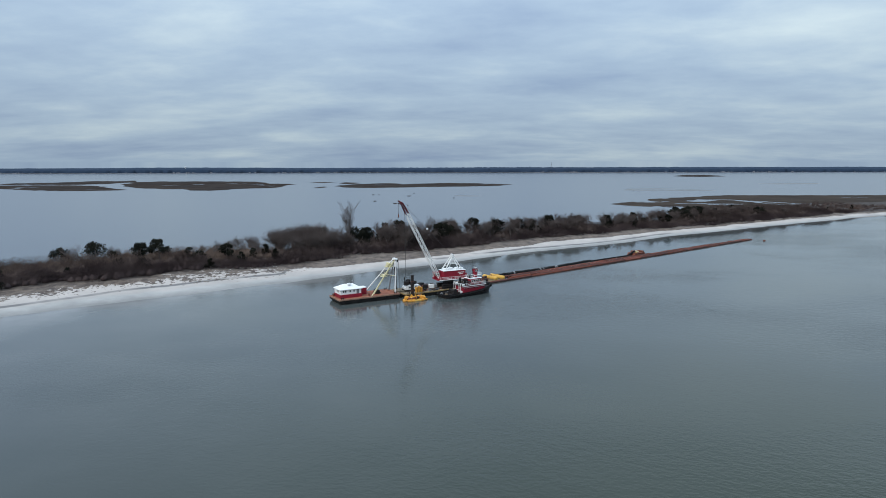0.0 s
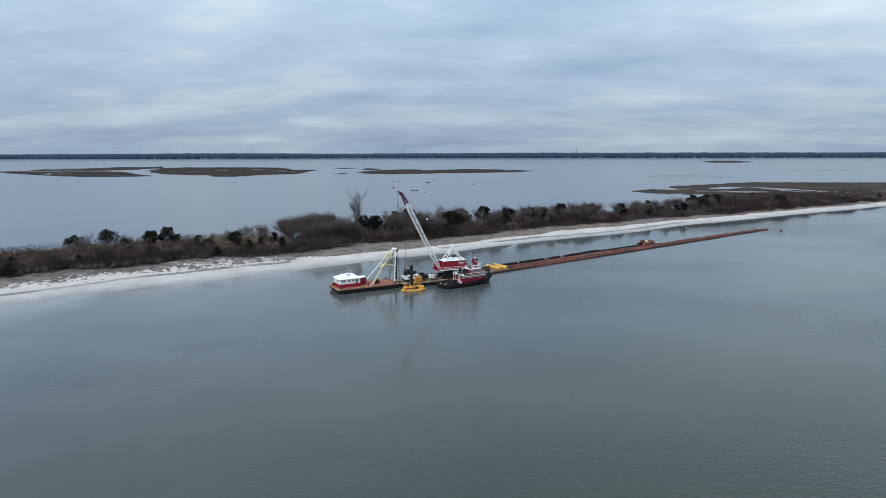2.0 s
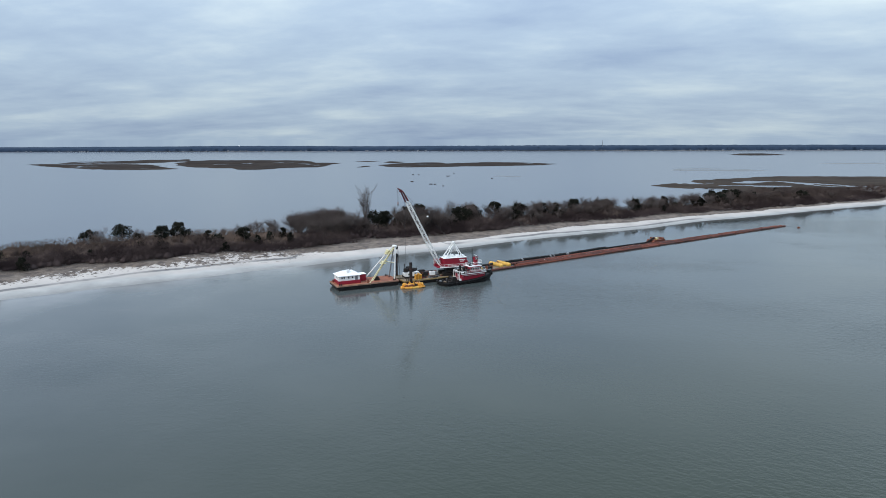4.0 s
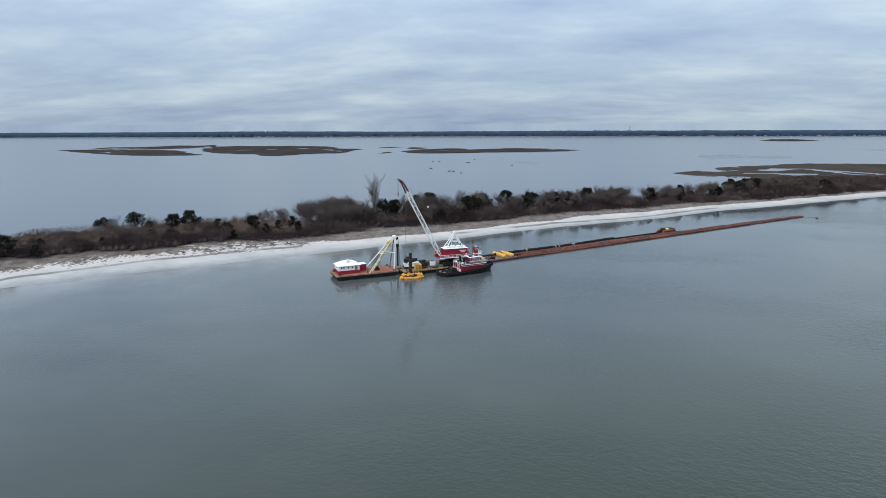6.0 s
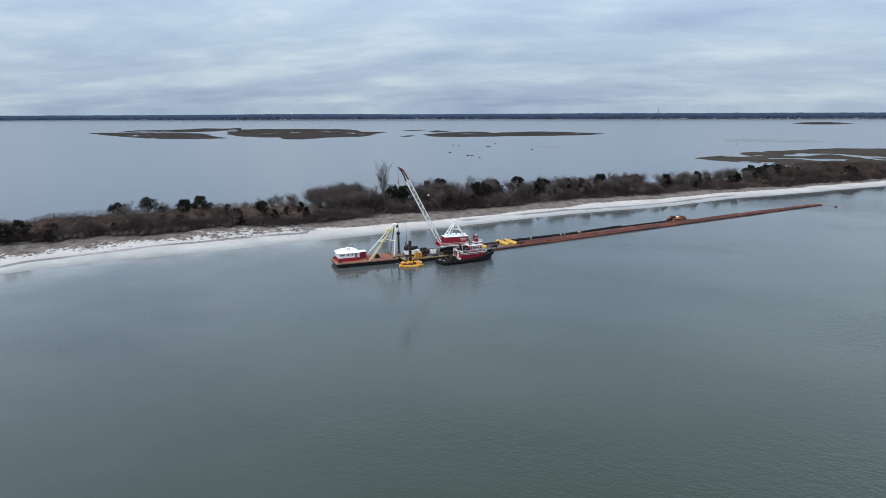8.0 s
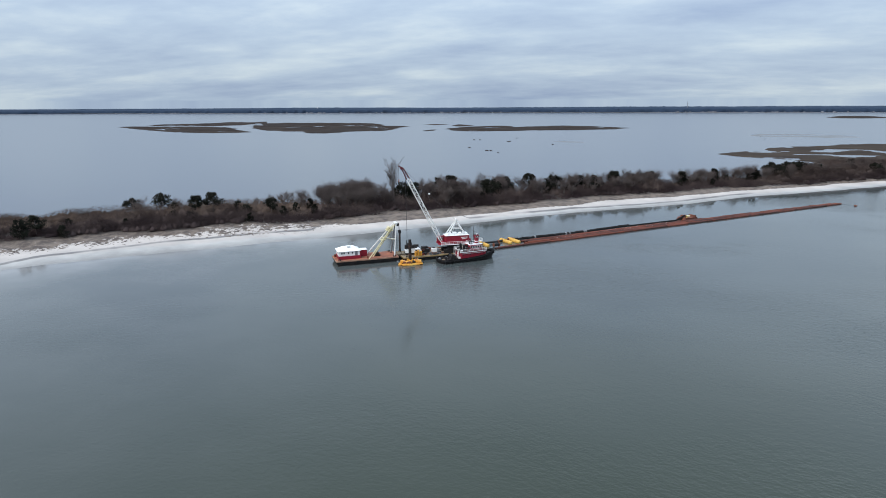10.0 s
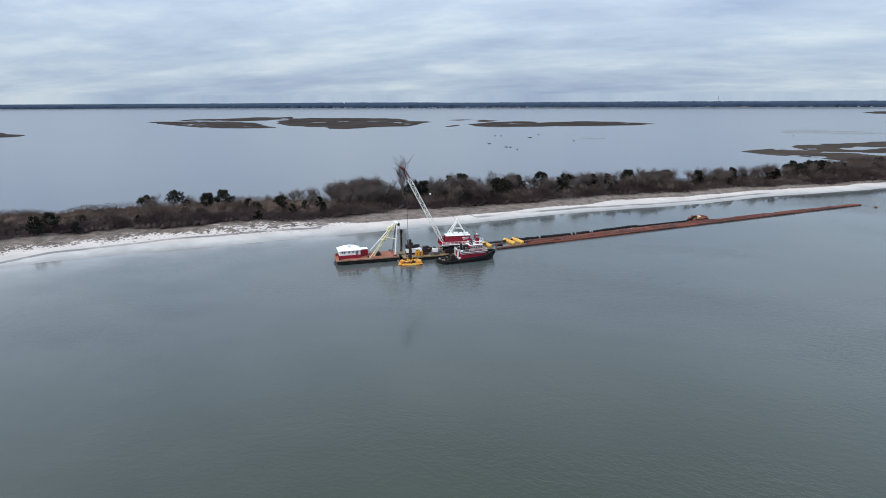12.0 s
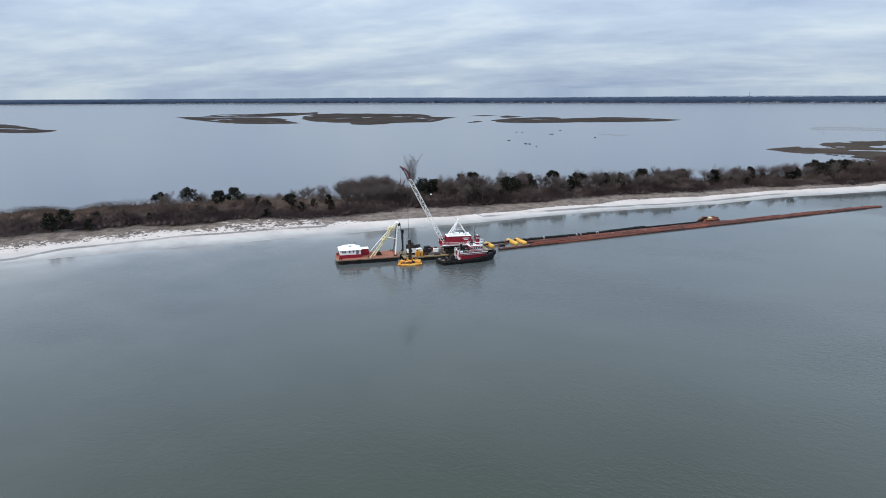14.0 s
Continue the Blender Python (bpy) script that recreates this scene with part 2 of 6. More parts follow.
    still.attribute_name = "sheltered"
    glass = n.new("ShaderNodeMapRange")
    glass.inputs[3].default_value, glass.inputs[4].default_value = 1.0, 0.15
    l.new(still.outputs["Fac"], glass.inputs[0])
    gloss = n.new("ShaderNodeMath")
    gloss.operation = "MULTIPLY"
    l.new(even.outputs["Result"], gloss.inputs[0])
    l.new(glass.outputs[0], gloss.inputs[1])
    l.new(gloss.outputs[0], bs.inputs["Roughness"])
    calm = n.new("ShaderNodeMath")
    calm.operation = "MULTIPLY"
    l.new(amount.outputs[0], calm.inputs[0])
    l.new(lee.outputs["Fac"], calm.inputs[1])
    l.new(calm.outputs[0], bp.inputs["Strength"])
    l.new(wave.outputs[0], bp.inputs["Height"])
    l.new(bp.outputs[0], bs.inputs["Normal"])
    return m


def beach_material():
    """White sand, a damp band and wrack line by the water, dry dune grass litter further up: by the metres from the water's edge."""
    m = bpy.data.materials.new("beach and dune")
    m.use_nodes = True
    n, l = m.node_tree.nodes, m.node_tree.links
    bs = n["Principled BSDF"]
    geo = n.new("ShaderNodeNewGeometry")

    def tex(scale, detail):
        t = n.new("ShaderNodeTexNoise")
        t.inputs["Scale"].default_value, t.inputs["Detail"].default_value, t.inputs["Roughness"].default_value = scale, detail, 0.65
        l.new(geo.outputs["Position"], t.inputs["Vector"])
        return t.outputs["Fac"]

    def attr(name):
        a = n.new("ShaderNodeAttribute")
        a.attribute_name = name
        return a.outputs["Fac"]

    def madd(a, k, c):
        x = n.new("ShaderNodeMath")
        x.operation = "MULTIPLY_ADD"
        l.new(a, x.inputs[0])
        x.inputs[1].default_value = k
        if isinstance(c, float):
            x.inputs[2].default_value = c
        else:
            l.new(c, x.inputs[2])
        return x.outputs[0]

    # 0 at the water's edge, 1 at the foot of the dune, 2 well inside the scrub
    place = madd(tex(0.16, 6), 0.42, madd(attr("beach"), 1.0, -0.21))
    ramp = n.new("ShaderNodeValToRGB")
    stops = ((0.0, (0.26, 0.252, 0.24)), (0.04, (0.30, 0.29, 0.275)), (0.12, (0.37, 0.358, 0.338)), (0.19, (0.43, 0.415, 0.39)), (0.272, (0.472, 0.427, 0.390)), (0.4, (0.520, 0.467, 0.423)))
    e = ramp.color_ramp.elements
    for i, (p, c) in enumerate(stops):
        s = e[i] if i < 2 else e.new(p)
        s.position, s.color = p, (*c, 1)
    half = n.new("ShaderNodeMath")
    half.operation = "MULTIPLY"
    l.new(place, half.inputs[0])
    half.inputs[1].default_value = 0.5
    l.new(half.outputs[0], ramp.inputs[0])
    # the wrack line lies on the western beach only, and frays
    band = n.new("ShaderNodeMath")
    band.operation = "ABSOLUTE"
    l.new(madd(tex(0.12, 5), 2.2, madd(attr("wrack"), 1.0, -1.1)), band.inputs[0])
    near = n.new("ShaderNodeMapRange")
    near.inputs[1].default_value, near.inputs[2].default_value, near.inputs[3].default_value, near.inputs[4].default_value = 0.8, 1.6, 1.0, 0.0
    l.new(band.outputs[0], near.inputs[0])
    fray = n.new("ShaderNodeMath")
    fray.operation, fray.use_clamp = "MULTIPLY", True
    l.new(madd(tex(0.03, 3), 6.0, -2.0), fray.inputs[0])
    fray.inputs[1].default_value = 1.0
    wrack = n.new("ShaderNodeMath")
    wrack.operation = "MULTIPLY"
    l.new(near.outputs[0], wrack.inputs[0])
    l.new(fray.outputs[0], wrack.inputs[1])
    sand = n.new("ShaderNodeMix")
    sand.data_type = "RGBA"
    l.new(wrack.outputs[0], sand.inputs["Factor"])
    l.new(ramp.outputs[0], sand.inputs["A"])
    sand.inputs["B"].default_value = (0.19, 0.18, 0.172, 1)
    litter = n.new("ShaderNodeValToRGB")
    litter.color_ramp.elements[0].position, litter.color_ramp.elements[0].color = 0.4, (0.185, 0.143, 0.113, 1)
    litter.color_ramp.elements[1].position, litter.color_ramp.elements[1].color = 0.62, (0.072, 0.055, 0.046, 1)
    l.new(tex(0.32, 8), litter.inputs[0])
    # leaf litter under the brush
    under = n.new("ShaderNodeMapRange")
    under.inputs[1].default_value, under.inputs[2].default_value = 1.75, 2.05
    l.new(madd(tex(0.6, 4), 0.6, madd(attr("beach"), 1.0, -0.3)), under.inputs[0])
    floor_mix = n.new("ShaderNodeMix")
    floor_mix.data_type = "RGBA"
    l.new(under.outputs[0], floor_mix.inputs["Factor"])
    l.new(litter.outputs[0], floor_mix.inputs["A"])
    floor_mix.inputs["B"].default_value = (0.045, 0.033, 0.026, 1)
    # grass takes over past the dune foot, in ragged patches
    cover = n.new("ShaderNodeMapRange")
    cover.inputs[1].default_value, cover.inputs[2].default_value = 0.985, 1.015
    swing = n.new("ShaderNodeMath")
    swing.operation = "MULTIPLY"
    l.new(madd(tex(0.7, 6), 0.85, madd(tex(0.16, 5), 0.45, -0.65)), swing.inputs[0])
    l.new(madd(attr("bare"), 3.4, 0.3), swing.inputs[1])
    l.new(madd(swing.outputs[0], 1.0, madd(attr("grassy"), 1.0, madd(attr("bare"), -0.06, 0.0))), cover.inputs[0])
    mix = n.new("ShaderNodeMix")
    mix.data_type = "RGBA"
    l.new(cover.outputs[0], mix.inputs["Factor"])
    blotch = n.new("ShaderNodeMapRange")
    blotch.inputs[1].default_value, blotch.inputs[2].default_value, blotch.inputs[3].default_value, blotch.inputs[4].default_value = 0.3, 0.7, 0.76, 1.05
    l.new(tex(0.07, 7), blotch.inputs[0])
    sandy = n.new("ShaderNodeVectorMath")
    sandy.operation = "SCALE"
    l.new(sand.outputs["Result"], sandy.inputs[0])
    l.new(blotch.outputs[0], sandy.inputs["Scale"])
    l.new(sandy.outputs[0], mix.inputs["A"])
    l.new(floor_mix.outputs["Result"], mix.inputs["B"])
    l.new(mix.outputs["Result"], bs.inputs["Base Color"])
    bs.inputs["Roughness"].default_value = 0.9
    bp = n.new("ShaderNodeBump")
    bp.inputs["Strength"].default_value, bp.inputs["Distance"].default_value = 0.35, 0.2
    l.new(tex(1.2, 5), bp.inputs["Height"])
    l.new(bp.outputs[0], bs.inputs["Normal"])
    return m


WATER, BEACH = water_material(), beach_material()


# ---- small builders ----
def part(name, bm, mat, parent=None, label="", smooth=False):
    """Links a bmesh as one mesh object under a thing or a part."""
    me = bpy.data.meshes.new(name)
    bmesh.ops.recalc_face_normals(bm, faces=bm.faces)
    bm.to_mesh(me)
    bm.free()
    me.materials.append(mat)
    if smooth:
        me.shade_smooth()
    ob = new(name, me)
    ob.parent = parent
    if label:
        tagged(ob, label)
    return ob


def thing(name, m, label, category, group=""):
    ob = new(name)
    ob.empty_display_size = 0.5
    ob.matrix_basis = m
    return tagged(ob, label, category, group)


def box(bm, x0, x1, y0, y1, z0, z1, bevel=0.0, m=None):
    made = bmesh.ops.create_cube(bm, size=1.0, matrix=Matrix.LocRotScale(((x0 + x1) / 2, (y0 + y1) / 2, (z0 + z1) / 2), None, (x1 - x0, y1 - y0, z1 - z0)))
    vs = made["verts"]
    if m is not None:
        bmesh.ops.transform(bm, matrix=m, verts=vs)
    if bevel:
        es = {e for v in vs for e in v.link_edges}
        bmesh.ops.bevel(bm, geom=list(es), offset=bevel, segments=1, affect="EDGES")
    return bm


def rod(bm, a, b, r, r2=None, seg=8, caps=True):
    a, b = Vector(a), Vector(b)
    d = b - a
    made = bmesh.ops.create_cone(bm, cap_ends=caps, segments=seg, radius1=r, radius2=r if r2 is None else r2, depth=d.length)
    turn = d.to_track_quat("Z", "Y").to_matrix().to_4x4()
    bmesh.ops.transform(bm, matrix=Matrix.Translation((a + b) / 2) @ turn, verts=made["verts"])
    return bm


def ball(bm, c, r, squash=1.0, sub=2):
    made = bmesh.ops.create_icosphere(bm, subdivisions=sub, radius=r)
    bmesh.ops.transform(bm, matrix=Matrix.Translation(c) @ Matrix.Diagonal((1, 1, squash, 1)), verts=made["verts"])
    return bm


def torus(bm, c, axis, R, r, seg=14, ring=7):
    q = Vector(axis).to_track_quat("Z", "Y").to_matrix()
    grid = []
    for i in range(seg):
        a = 2 * math.pi * i / seg
        row = []
        for j in range(ring):
            b = 2 * math.pi * j / ring
            p = Vector(((R + r * math.cos(b)) * math.cos(a), (R + r * math.cos(b)) * math.sin(a), r * math.sin(b)))
            row.append(bm.verts.new(Vector(c) + q @ p))
        grid.append(row)
    for i in range(seg):
        for j in range(ring):
            bm.faces.new((grid[i][j], grid[(i + 1) % seg][j], grid[(i + 1) % seg][(j + 1) % ring], grid[i][(j + 1) % ring]))
    return bm


def prism(bm, outline, y0, y1):
    """An x-z outline pushed from y0 to y1."""
    a = [bm.verts.new((x, y0, z)) for x, z in outline]
    b = [bm.verts.new((x, y1, z)) for x, z in outline]
    bm.faces.new(a)
    bm.faces.new(b[::-1])
    for i in range(len(a)):
        j = (i + 1) % len(a)
        bm.faces.new((a[i], b[i], b[j], a[j]))
    return bm


def fresh():
    return bmesh.new()


def quick_mesh(name, verts, faces, mat, parent=None, smooth=False, values=None):
    """A large mesh straight from arrays; values: point attributes by name."""
    verts, faces = np.asarray(verts, np.float32), np.asarray(faces, np.int32)
    k = faces.shape[1]
    me = bpy.data.meshes.new(name)
    me.vertices.add(len(verts))
    me.vertices.foreach_set("co", verts.ravel())
    me.loops.add(faces.size)
    me.loops.foreach_set("vertex_index", faces.ravel())
    me.polygons.add(len(faces))
    me.polygons.foreach_set("loop_start", np.arange(0, faces.size, k, dtype=np.int32))
    for key, value in (values or {}).items():
        at = me.attributes.new(key, "FLOAT", "POINT")
        at.data.foreach_set("value", np.asarray(value, np.float32).ravel())
    me.update(calc_edges=True)
    me.validate()
    me.materials.append(mat)
    if smooth:
        me.shade_smooth()
    ob = new(name, me)
    ob.parent = parent
    return ob


def lattice(x, y, seed):
    xi, yi = np.floor(x).astype(np.int64), np.floor(y).astype(np.int64)
    fx, fy = x - xi, y - yi
    fx, fy = fx * fx * (3 - 2 * fx), fy * fy * (3 - 2 * fy)

    def h(a, b):
        v = (a * 374761393 + b * 668265263 + seed * 974711) & 0xFFFFFFFF
        v = ((v ^ (v >> 13)) * 1274126177) & 0xFFFFFFFF
        return ((v ^ (v >> 16)) & 0xFFFF) / 65535.0

    top = h(xi, yi) * (1 - fx) + h(xi + 1, yi) * fx
    bot = h(xi, yi + 1) * (1 - fx) + h(xi + 1, yi + 1) * fx
    return top * (1 - fy) + bot * fy


def fbm(x, y, size, seed=1, octaves=4):
    """Smooth noise of about -1 to 1 with features of that size in metres."""
    x, y = np.asarray(x, float), np.asarray(y, float)
    total, amp, norm = 0.0, 1.0, 0.0
    for o in range(octaves):
        total = total + amp * (lattice(x / size * 2 ** o + 1000, y / size * 2 ** o + 1000, seed + o) * 2 - 1)
        norm, amp = norm + amp, amp * 0.5
    return total / norm * 1.6


# ---- the large structure: water, sand spit, marshes, far shore ----
R2 = math.sqrt(0.5)
# along the spit (w) and inland from its water's edge (v), in a frame turned by 45 degrees
SHORE_W = (-400, -150, 0, 50, 90, 110, 137, 160, 175, 200, 250, 320, 400, 465, 545, 633, 720, 900, 1200)
SHORE_V = (190, 204, 213.5, 216.5, 214, 212, 212, 211, 209.8, 210.5, 207, 203, 197, 190, 182, 169, 152, 105, 0)
BEACH_W = (-400, -150, 20, 35, 52, 61, 94, 110, 129, 150, 181, 200, 238, 256, 278, 300, 325, 345, 400, 470, 530, 640, 760, 1200)
BEACH_D = (17, 17.5, 19, 22, 21, 20.5, 19, 17, 14.5, 9.5, 9.5, 11, 10.5, 14.5, 17, 16.5, 13.5, 11, 12, 11.5, 10, 7, 7, 7)
SCRUB_W = (-400, -20, 20, 36, 44, 53, 61, 70, 86, 95, 104, 120, 133, 150, 175, 190, 205, 240, 264, 283, 316, 370, 416, 520, 640, 1200)
SCRUB_D = (33, 33, 34.5, 35.5, 32.5, 29, 27.5, 31, 30.5, 27.5, 26.5, 24.5, 26, 28, 28.5, 27, 23.5, 22.5, 25.5, 27, 22.5, 19, 15, 14.5, 12, 12)
BACK_W = (-400, -150, -22, 39, 100, 150, 200, 260, 330, 415, 487, 540, 600, 700, 1200)
BACK_V = (330, 335, 322, 309, 300, 296, 292, 280, 266, 257, 275, 285, 285, 270, 150)


def spit(x, y):
    """Metres along the spit, inland from the water's edge, beach depth, scrub edge, and to the back shore."""
    w, v = (x + y) * R2, (y - x) * R2
    wob = fbm(w, v * 0 + 7, 60, 3, 3) * 2.0 + fbm(w, v * 0 + 3, 14, 5, 2) * 0.6
    d = v - np.interp(w, SHORE_W, SHORE_V) - wob
    beach = np.interp(w, BEACH_W, BEACH_D) + fbm(w, v * 0, 22, 9, 3) * 2.0
    scrub = np.interp(w, SCRUB_W, SCRUB_D) + fbm(w, v * 0, 16, 11, 3) * 2.0
    back = np.interp(w, BACK_W, BACK_V) + fbm(w, v * 0, 40, 13, 3) * 5.0 - v
    return w, d, beach, scrub, back


def ground_height(x, y):
    w, d, beach, scrub, back = spit(x, y)
    t = np.clip(d / beach, 0, 1)
    low = np.where(d < 0, d * 0.07, 1.5 * (0.75 * t + 0.25 * t * t))
    dune = np.clip((d - beach) / np.maximum(scrub - beach, 4), 0, 1)
    hump = fbm(x, y, 7, 21, 3) * 0.35 + fbm(x, y, 26, 23, 3) * 0.5
    high = low + dune * 1.0 + np.clip(dune * 3, 0, 1) * hump
    return np.minimum(high, np.clip(back, -20, 60) * 0.10 - 0.25)


def grid_faces(nx, ny):
    i, j = np.meshgrid(np.arange(nx - 1), np.arange(ny - 1), indexing="ij")
    a = (i * ny + j).ravel()
    return np.stack([a, a + ny, a + ny + 1, a + 1], 1)


def build_water():
    fine_x, fine_y = np.arange(-420, 760, 6.0), np.arange(-60, 1000, 6.0)
    xs = np.concatenate([np.arange(-6000, -420, 310.0), fine_x, np.arange(800, 6100, 310.0)])
    ys = np.concatenate([np.arange(-3000, -60, 180.0), fine_y, np.arange(1040, 6100, 310.0)])
    x, y = np.meshgrid(xs, ys, indexing="ij")
    w, d, beach, scrub, back = spit(x, y)
    reach = np.interp(w, (-50, 60, 120, 170, 260, 400), (11, 11, 8, 3, 2, 1.6))
    near = np.where(d < 0, np.exp(np.minimum(d, 0) / reach), 1.0) * np.exp(-np.clip(-back, 0, 999) / 10)
    # a second, wide term pales the colour towards the shore, most in the west
    near = (near + 0.2 * np.interp(w, (-100, 20, 100, 150, 200), (1.7, 1.5, 0.8, 0.5, 0.45)) * np.exp(np.minimum(d, 0) / 100) * (d < 0) * np.exp(-np.clip(-back, 0, 999) / 60)) * (w > -600) * (w < 1000)
    wind = np.interp(d, (-240, -200, -160, -80, -20, 0, 40), (1.25, 1.0, 0.8, 0.68, 0.3, 0.17, 0.04)) * np.interp(w, (0, 60, 140), (0.32, 0.8, 1.2))
    sheltered = np.exp(-((d + 4) / 13) ** 2) * np.clip((w - 110) / 50, 0, 1)
    wind = wind * (1 - 0.85 * sheltered)
    v = np.stack([x, y, np.zeros_like(x)], -1).reshape(-1, 3)
    # its last value places the patch painted for weaker sky reflection
    ob = quick_mesh("water", v, grid_faces(len(xs), len(ys)), WATER, values={"shoal_pale": near, "ripple": wind, "sheltered": sheltered, "open_bay": np.clip(d / 60, 0, 1),
                    "channel": np.exp(-((x - 42 - 0.1 * y) / 110) ** 2 - ((y - 55) / 88) ** 2)})
    tagged(ob, "calm grey-green bay water with light ripples", "water", kind="structure")


def build_spit():
    ws = np.arange(-330, 1100, 2.0)
    ds = np.concatenate([np.arange(-14, 44, 0.8), np.arange(44, 130, 2.5), np.arange(130, 560, 14.0)])
    w, d = np.meshgrid(ws, ds, indexing="ij")
    v = np.interp(w, SHORE_W, SHORE_V) + d
    x, y = (w - v) * R2, (w + v) * R2
    z = ground_height(x, y)
    _, dd, beach, scrub, back = spit(x, y)
    f = grid_faces(len(ws), len(ds))
    keep = z.ravel()[f].max(1) > -0.7
    zone = np.where(dd < beach, dd / beach, 1 + (dd - beach) / np.maximum(scrub - beach, 4))
    zone = np.maximum(zone, np.where(dd > beach, 1.02, zone))
    bare = np.interp(w, (-300, 60, 80, 95, 112, 130, 480, 520, 600), (0.5, 0.55, 0.9, 1.2, 0.85, 0, 0, 0.5, 0.5)) + 0 * d
    ob = quick_mesh("ground", np.stack([x, y, z], -1).reshape(-1, 3), f[keep], BEACH, smooth=True, values={"beach": zone, "bare": bare, "wrack": dd - np.interp(w, (-20, 0, 12, 33, 53, 74, 110, 130, 170, 180, 360, 370), (3, 6, 10.6, 13, 15, 15, 13, 40, 40, 7, 6, 40)), "grassy": np.where(zone > 1, 1 + (zone - 1) * (1 - 0.6 * np.clip(bare, 0, 1)), zone)})
    tagged(ob, "white sand beach rising to a grassy scrub-covered spit", "beach", kind="structure")


def outline_distance(x, y, pts):
    """Signed metres to a closed outline, positive inside."""
    inside = np.zeros(x.shape, bool)
    best = np.full(x.shape, 1e9)
    for (ax, ay), (bx, by) in zip(pts, pts[1:] + pts[:1]):
        ex, ey = bx - ax, by - ay
        t = np.clip(((x - ax) * ex + (y - ay) * ey) / (ex * ex + ey * ey), 0, 1)
        best = np.minimum(best, (x - ax - t * ex) ** 2 + (y - ay - t * ey) ** 2)
        if ay != by:
            cross = ((ay > y) != (by > y)) & (x < (bx - ax) * (y - ay) / (by - ay) + ax)
            inside ^= cross
    return np.where(inside, 1, -1) * np.sqrt(best)


def path_distance(x, y, pts):
    """Metres to the nearest stretch of an open line."""
    best = np.full(x.shape, 1e9)
    for (ax, ay), (bx, by) in zip(pts, pts[1:]):
        ex, ey = bx - ax, by - ay
        t = np.clip(((x - ax) * ex + (y - ay) * ey) / (ex * ex + ey * ey), 0, 1)
        best = np.minimum(best, (x - ax - t * ex) ** 2 + (y - ay - t * ey) ** 2)
    return np.sqrt(best)


def marsh(name, pts, cell, ragged, pools, height, seed, label, mat=None, creeks=(), flecks=0):
    """A low marsh island: a ragged outline, creeks and pools where it dips under the water, tufted top."""
    xs = np.arange(min(p[0] for p in pts) - 2 * ragged, max(p[0] for p in pts) + 2 * ragged, cell)
    ys = np.arange(min(p[1] for p in pts) - 2 * ragged, max(p[1] for p in pts) + 2 * ragged, cell * 1.3)
    x, y = np.meshgrid(xs, ys, indexing="ij")
    sd = outline_distance(x, y, pts) + fbm(x, y, ragged * 3.5, seed, 4) * ragged
    z = np.clip(sd * 0.12, -0.6, height)
    z = z + np.where(z > 0.1, fbm(x, y, cell * 3, seed + 5, 3) * 0.35 * height, 0)
    wet = fbm(x * 0.4, y, max(ragged * 8, cell * 4), seed + 9, 4)
    z = np.where((wet > pools) & (sd > cell), -0.5, z)
    fleck = fbm(x * 0.35, y * 0.8, cell * 2.2, seed + 17, 2)
    if flecks:
        z = np.where((fleck > np.percentile(fleck, 100 - flecks)) & (sd > 2 * cell), -0.5, z)
    for line, width in creeks:
        z = np.where(path_distance(x, y, line) < width * (0.5 + 0.25 * fbm(x, y, width * 2, seed + 3, 2)), -0.5, z)
    f = grid_faces(len(xs), len(ys))
    keep = z.ravel()[f].max(1) > -0.45
    ob = quick_mesh(name, np.stack([x, y, z], -1).reshape(-1, 3), f[keep], mat or MARSH, smooth=False)
    return tagged(ob, label, "marsh", kind="structure")


build_water()
build_spit()
marsh("ground_marsh", [(117, 690), (129, 669), (146, 657), (165, 652), (200, 605), (330, 585), (420, 560), (620, 560), (980, 760), (820, 950), (524, 918), (420, 895), (342, 891), (303, 889), (272, 870), (238, 836), (209, 814), (182, 789), (170, 765), (176, 742), (183, 722), (165, 729), (150, 737), (133, 716)],
      4.0, 4, 0.8, 0.55, 41, "flat brown salt marsh with pale pools behind the spit", MARSH_TAN,
      [([(224, 748), (245, 778), (271, 782), (283, 758), (300, 737), (316, 713), (360, 705), (440, 690), (560, 700)], 17), ([(280, 741), (292, 704), (320, 698)], 10), ([(218, 704), (230, 679)], 8), ([(228, 629), (268, 632)], 10), ([(330, 850), (420, 842), (560, 860)], 8)])
marsh("ground_island", [(-1020, 1105), (-910, 1038), (-831, 991), (-733, 942), (-666, 934), (-620, 952), (-597, 972), (-675, 1040), (-751, 1128), (-812, 1154), (-889, 1150), (-926, 1130), (-998, 1135)],
      6.0, 6, 0.38, 0.9, 51, "low brown marsh island cut by creeks", None, [([(-880, 1040), (-800, 1010), (-720, 1020)], 9)], flecks=9)
marsh("ground_island", [(-1001, 1170), (-1042, 1269), (-988, 1300), (-946, 1345), (-902, 1388), (-826, 1313), (-817, 1254), (-854, 1199), (-929, 1172)],
      7.0, 7, 0.38, 0.9, 52, "narrow brown marsh island with pale mud pools", None, [([(-960, 1215), (-900, 1250), (-850, 1290)], 12)], flecks=9)
marsh("ground_island", [(-695, 1113), (-779, 1250), (-820, 1360), (-790, 1404), (-693, 1419), (-611, 1431), (-538, 1394), (-493, 1301), (-424, 1272), (-421, 1213), (-398, 1123), (-394, 1080), (-433, 1058), (-449, 1001), (-457, 966), (-496, 973), (-524, 1020), (-580, 1026), (-632, 1052)],
      6.0, 7, 0.5, 1.0, 53, "broad brown marsh island cut by creeks", None, [([(-720, 1190), (-640, 1160), (-570, 1190)], 9), ([(-660, 1290), (-600, 1320), (-560, 1315)], 12), ([(-640, 1095), (-590, 1090)], 9)], flecks=9)
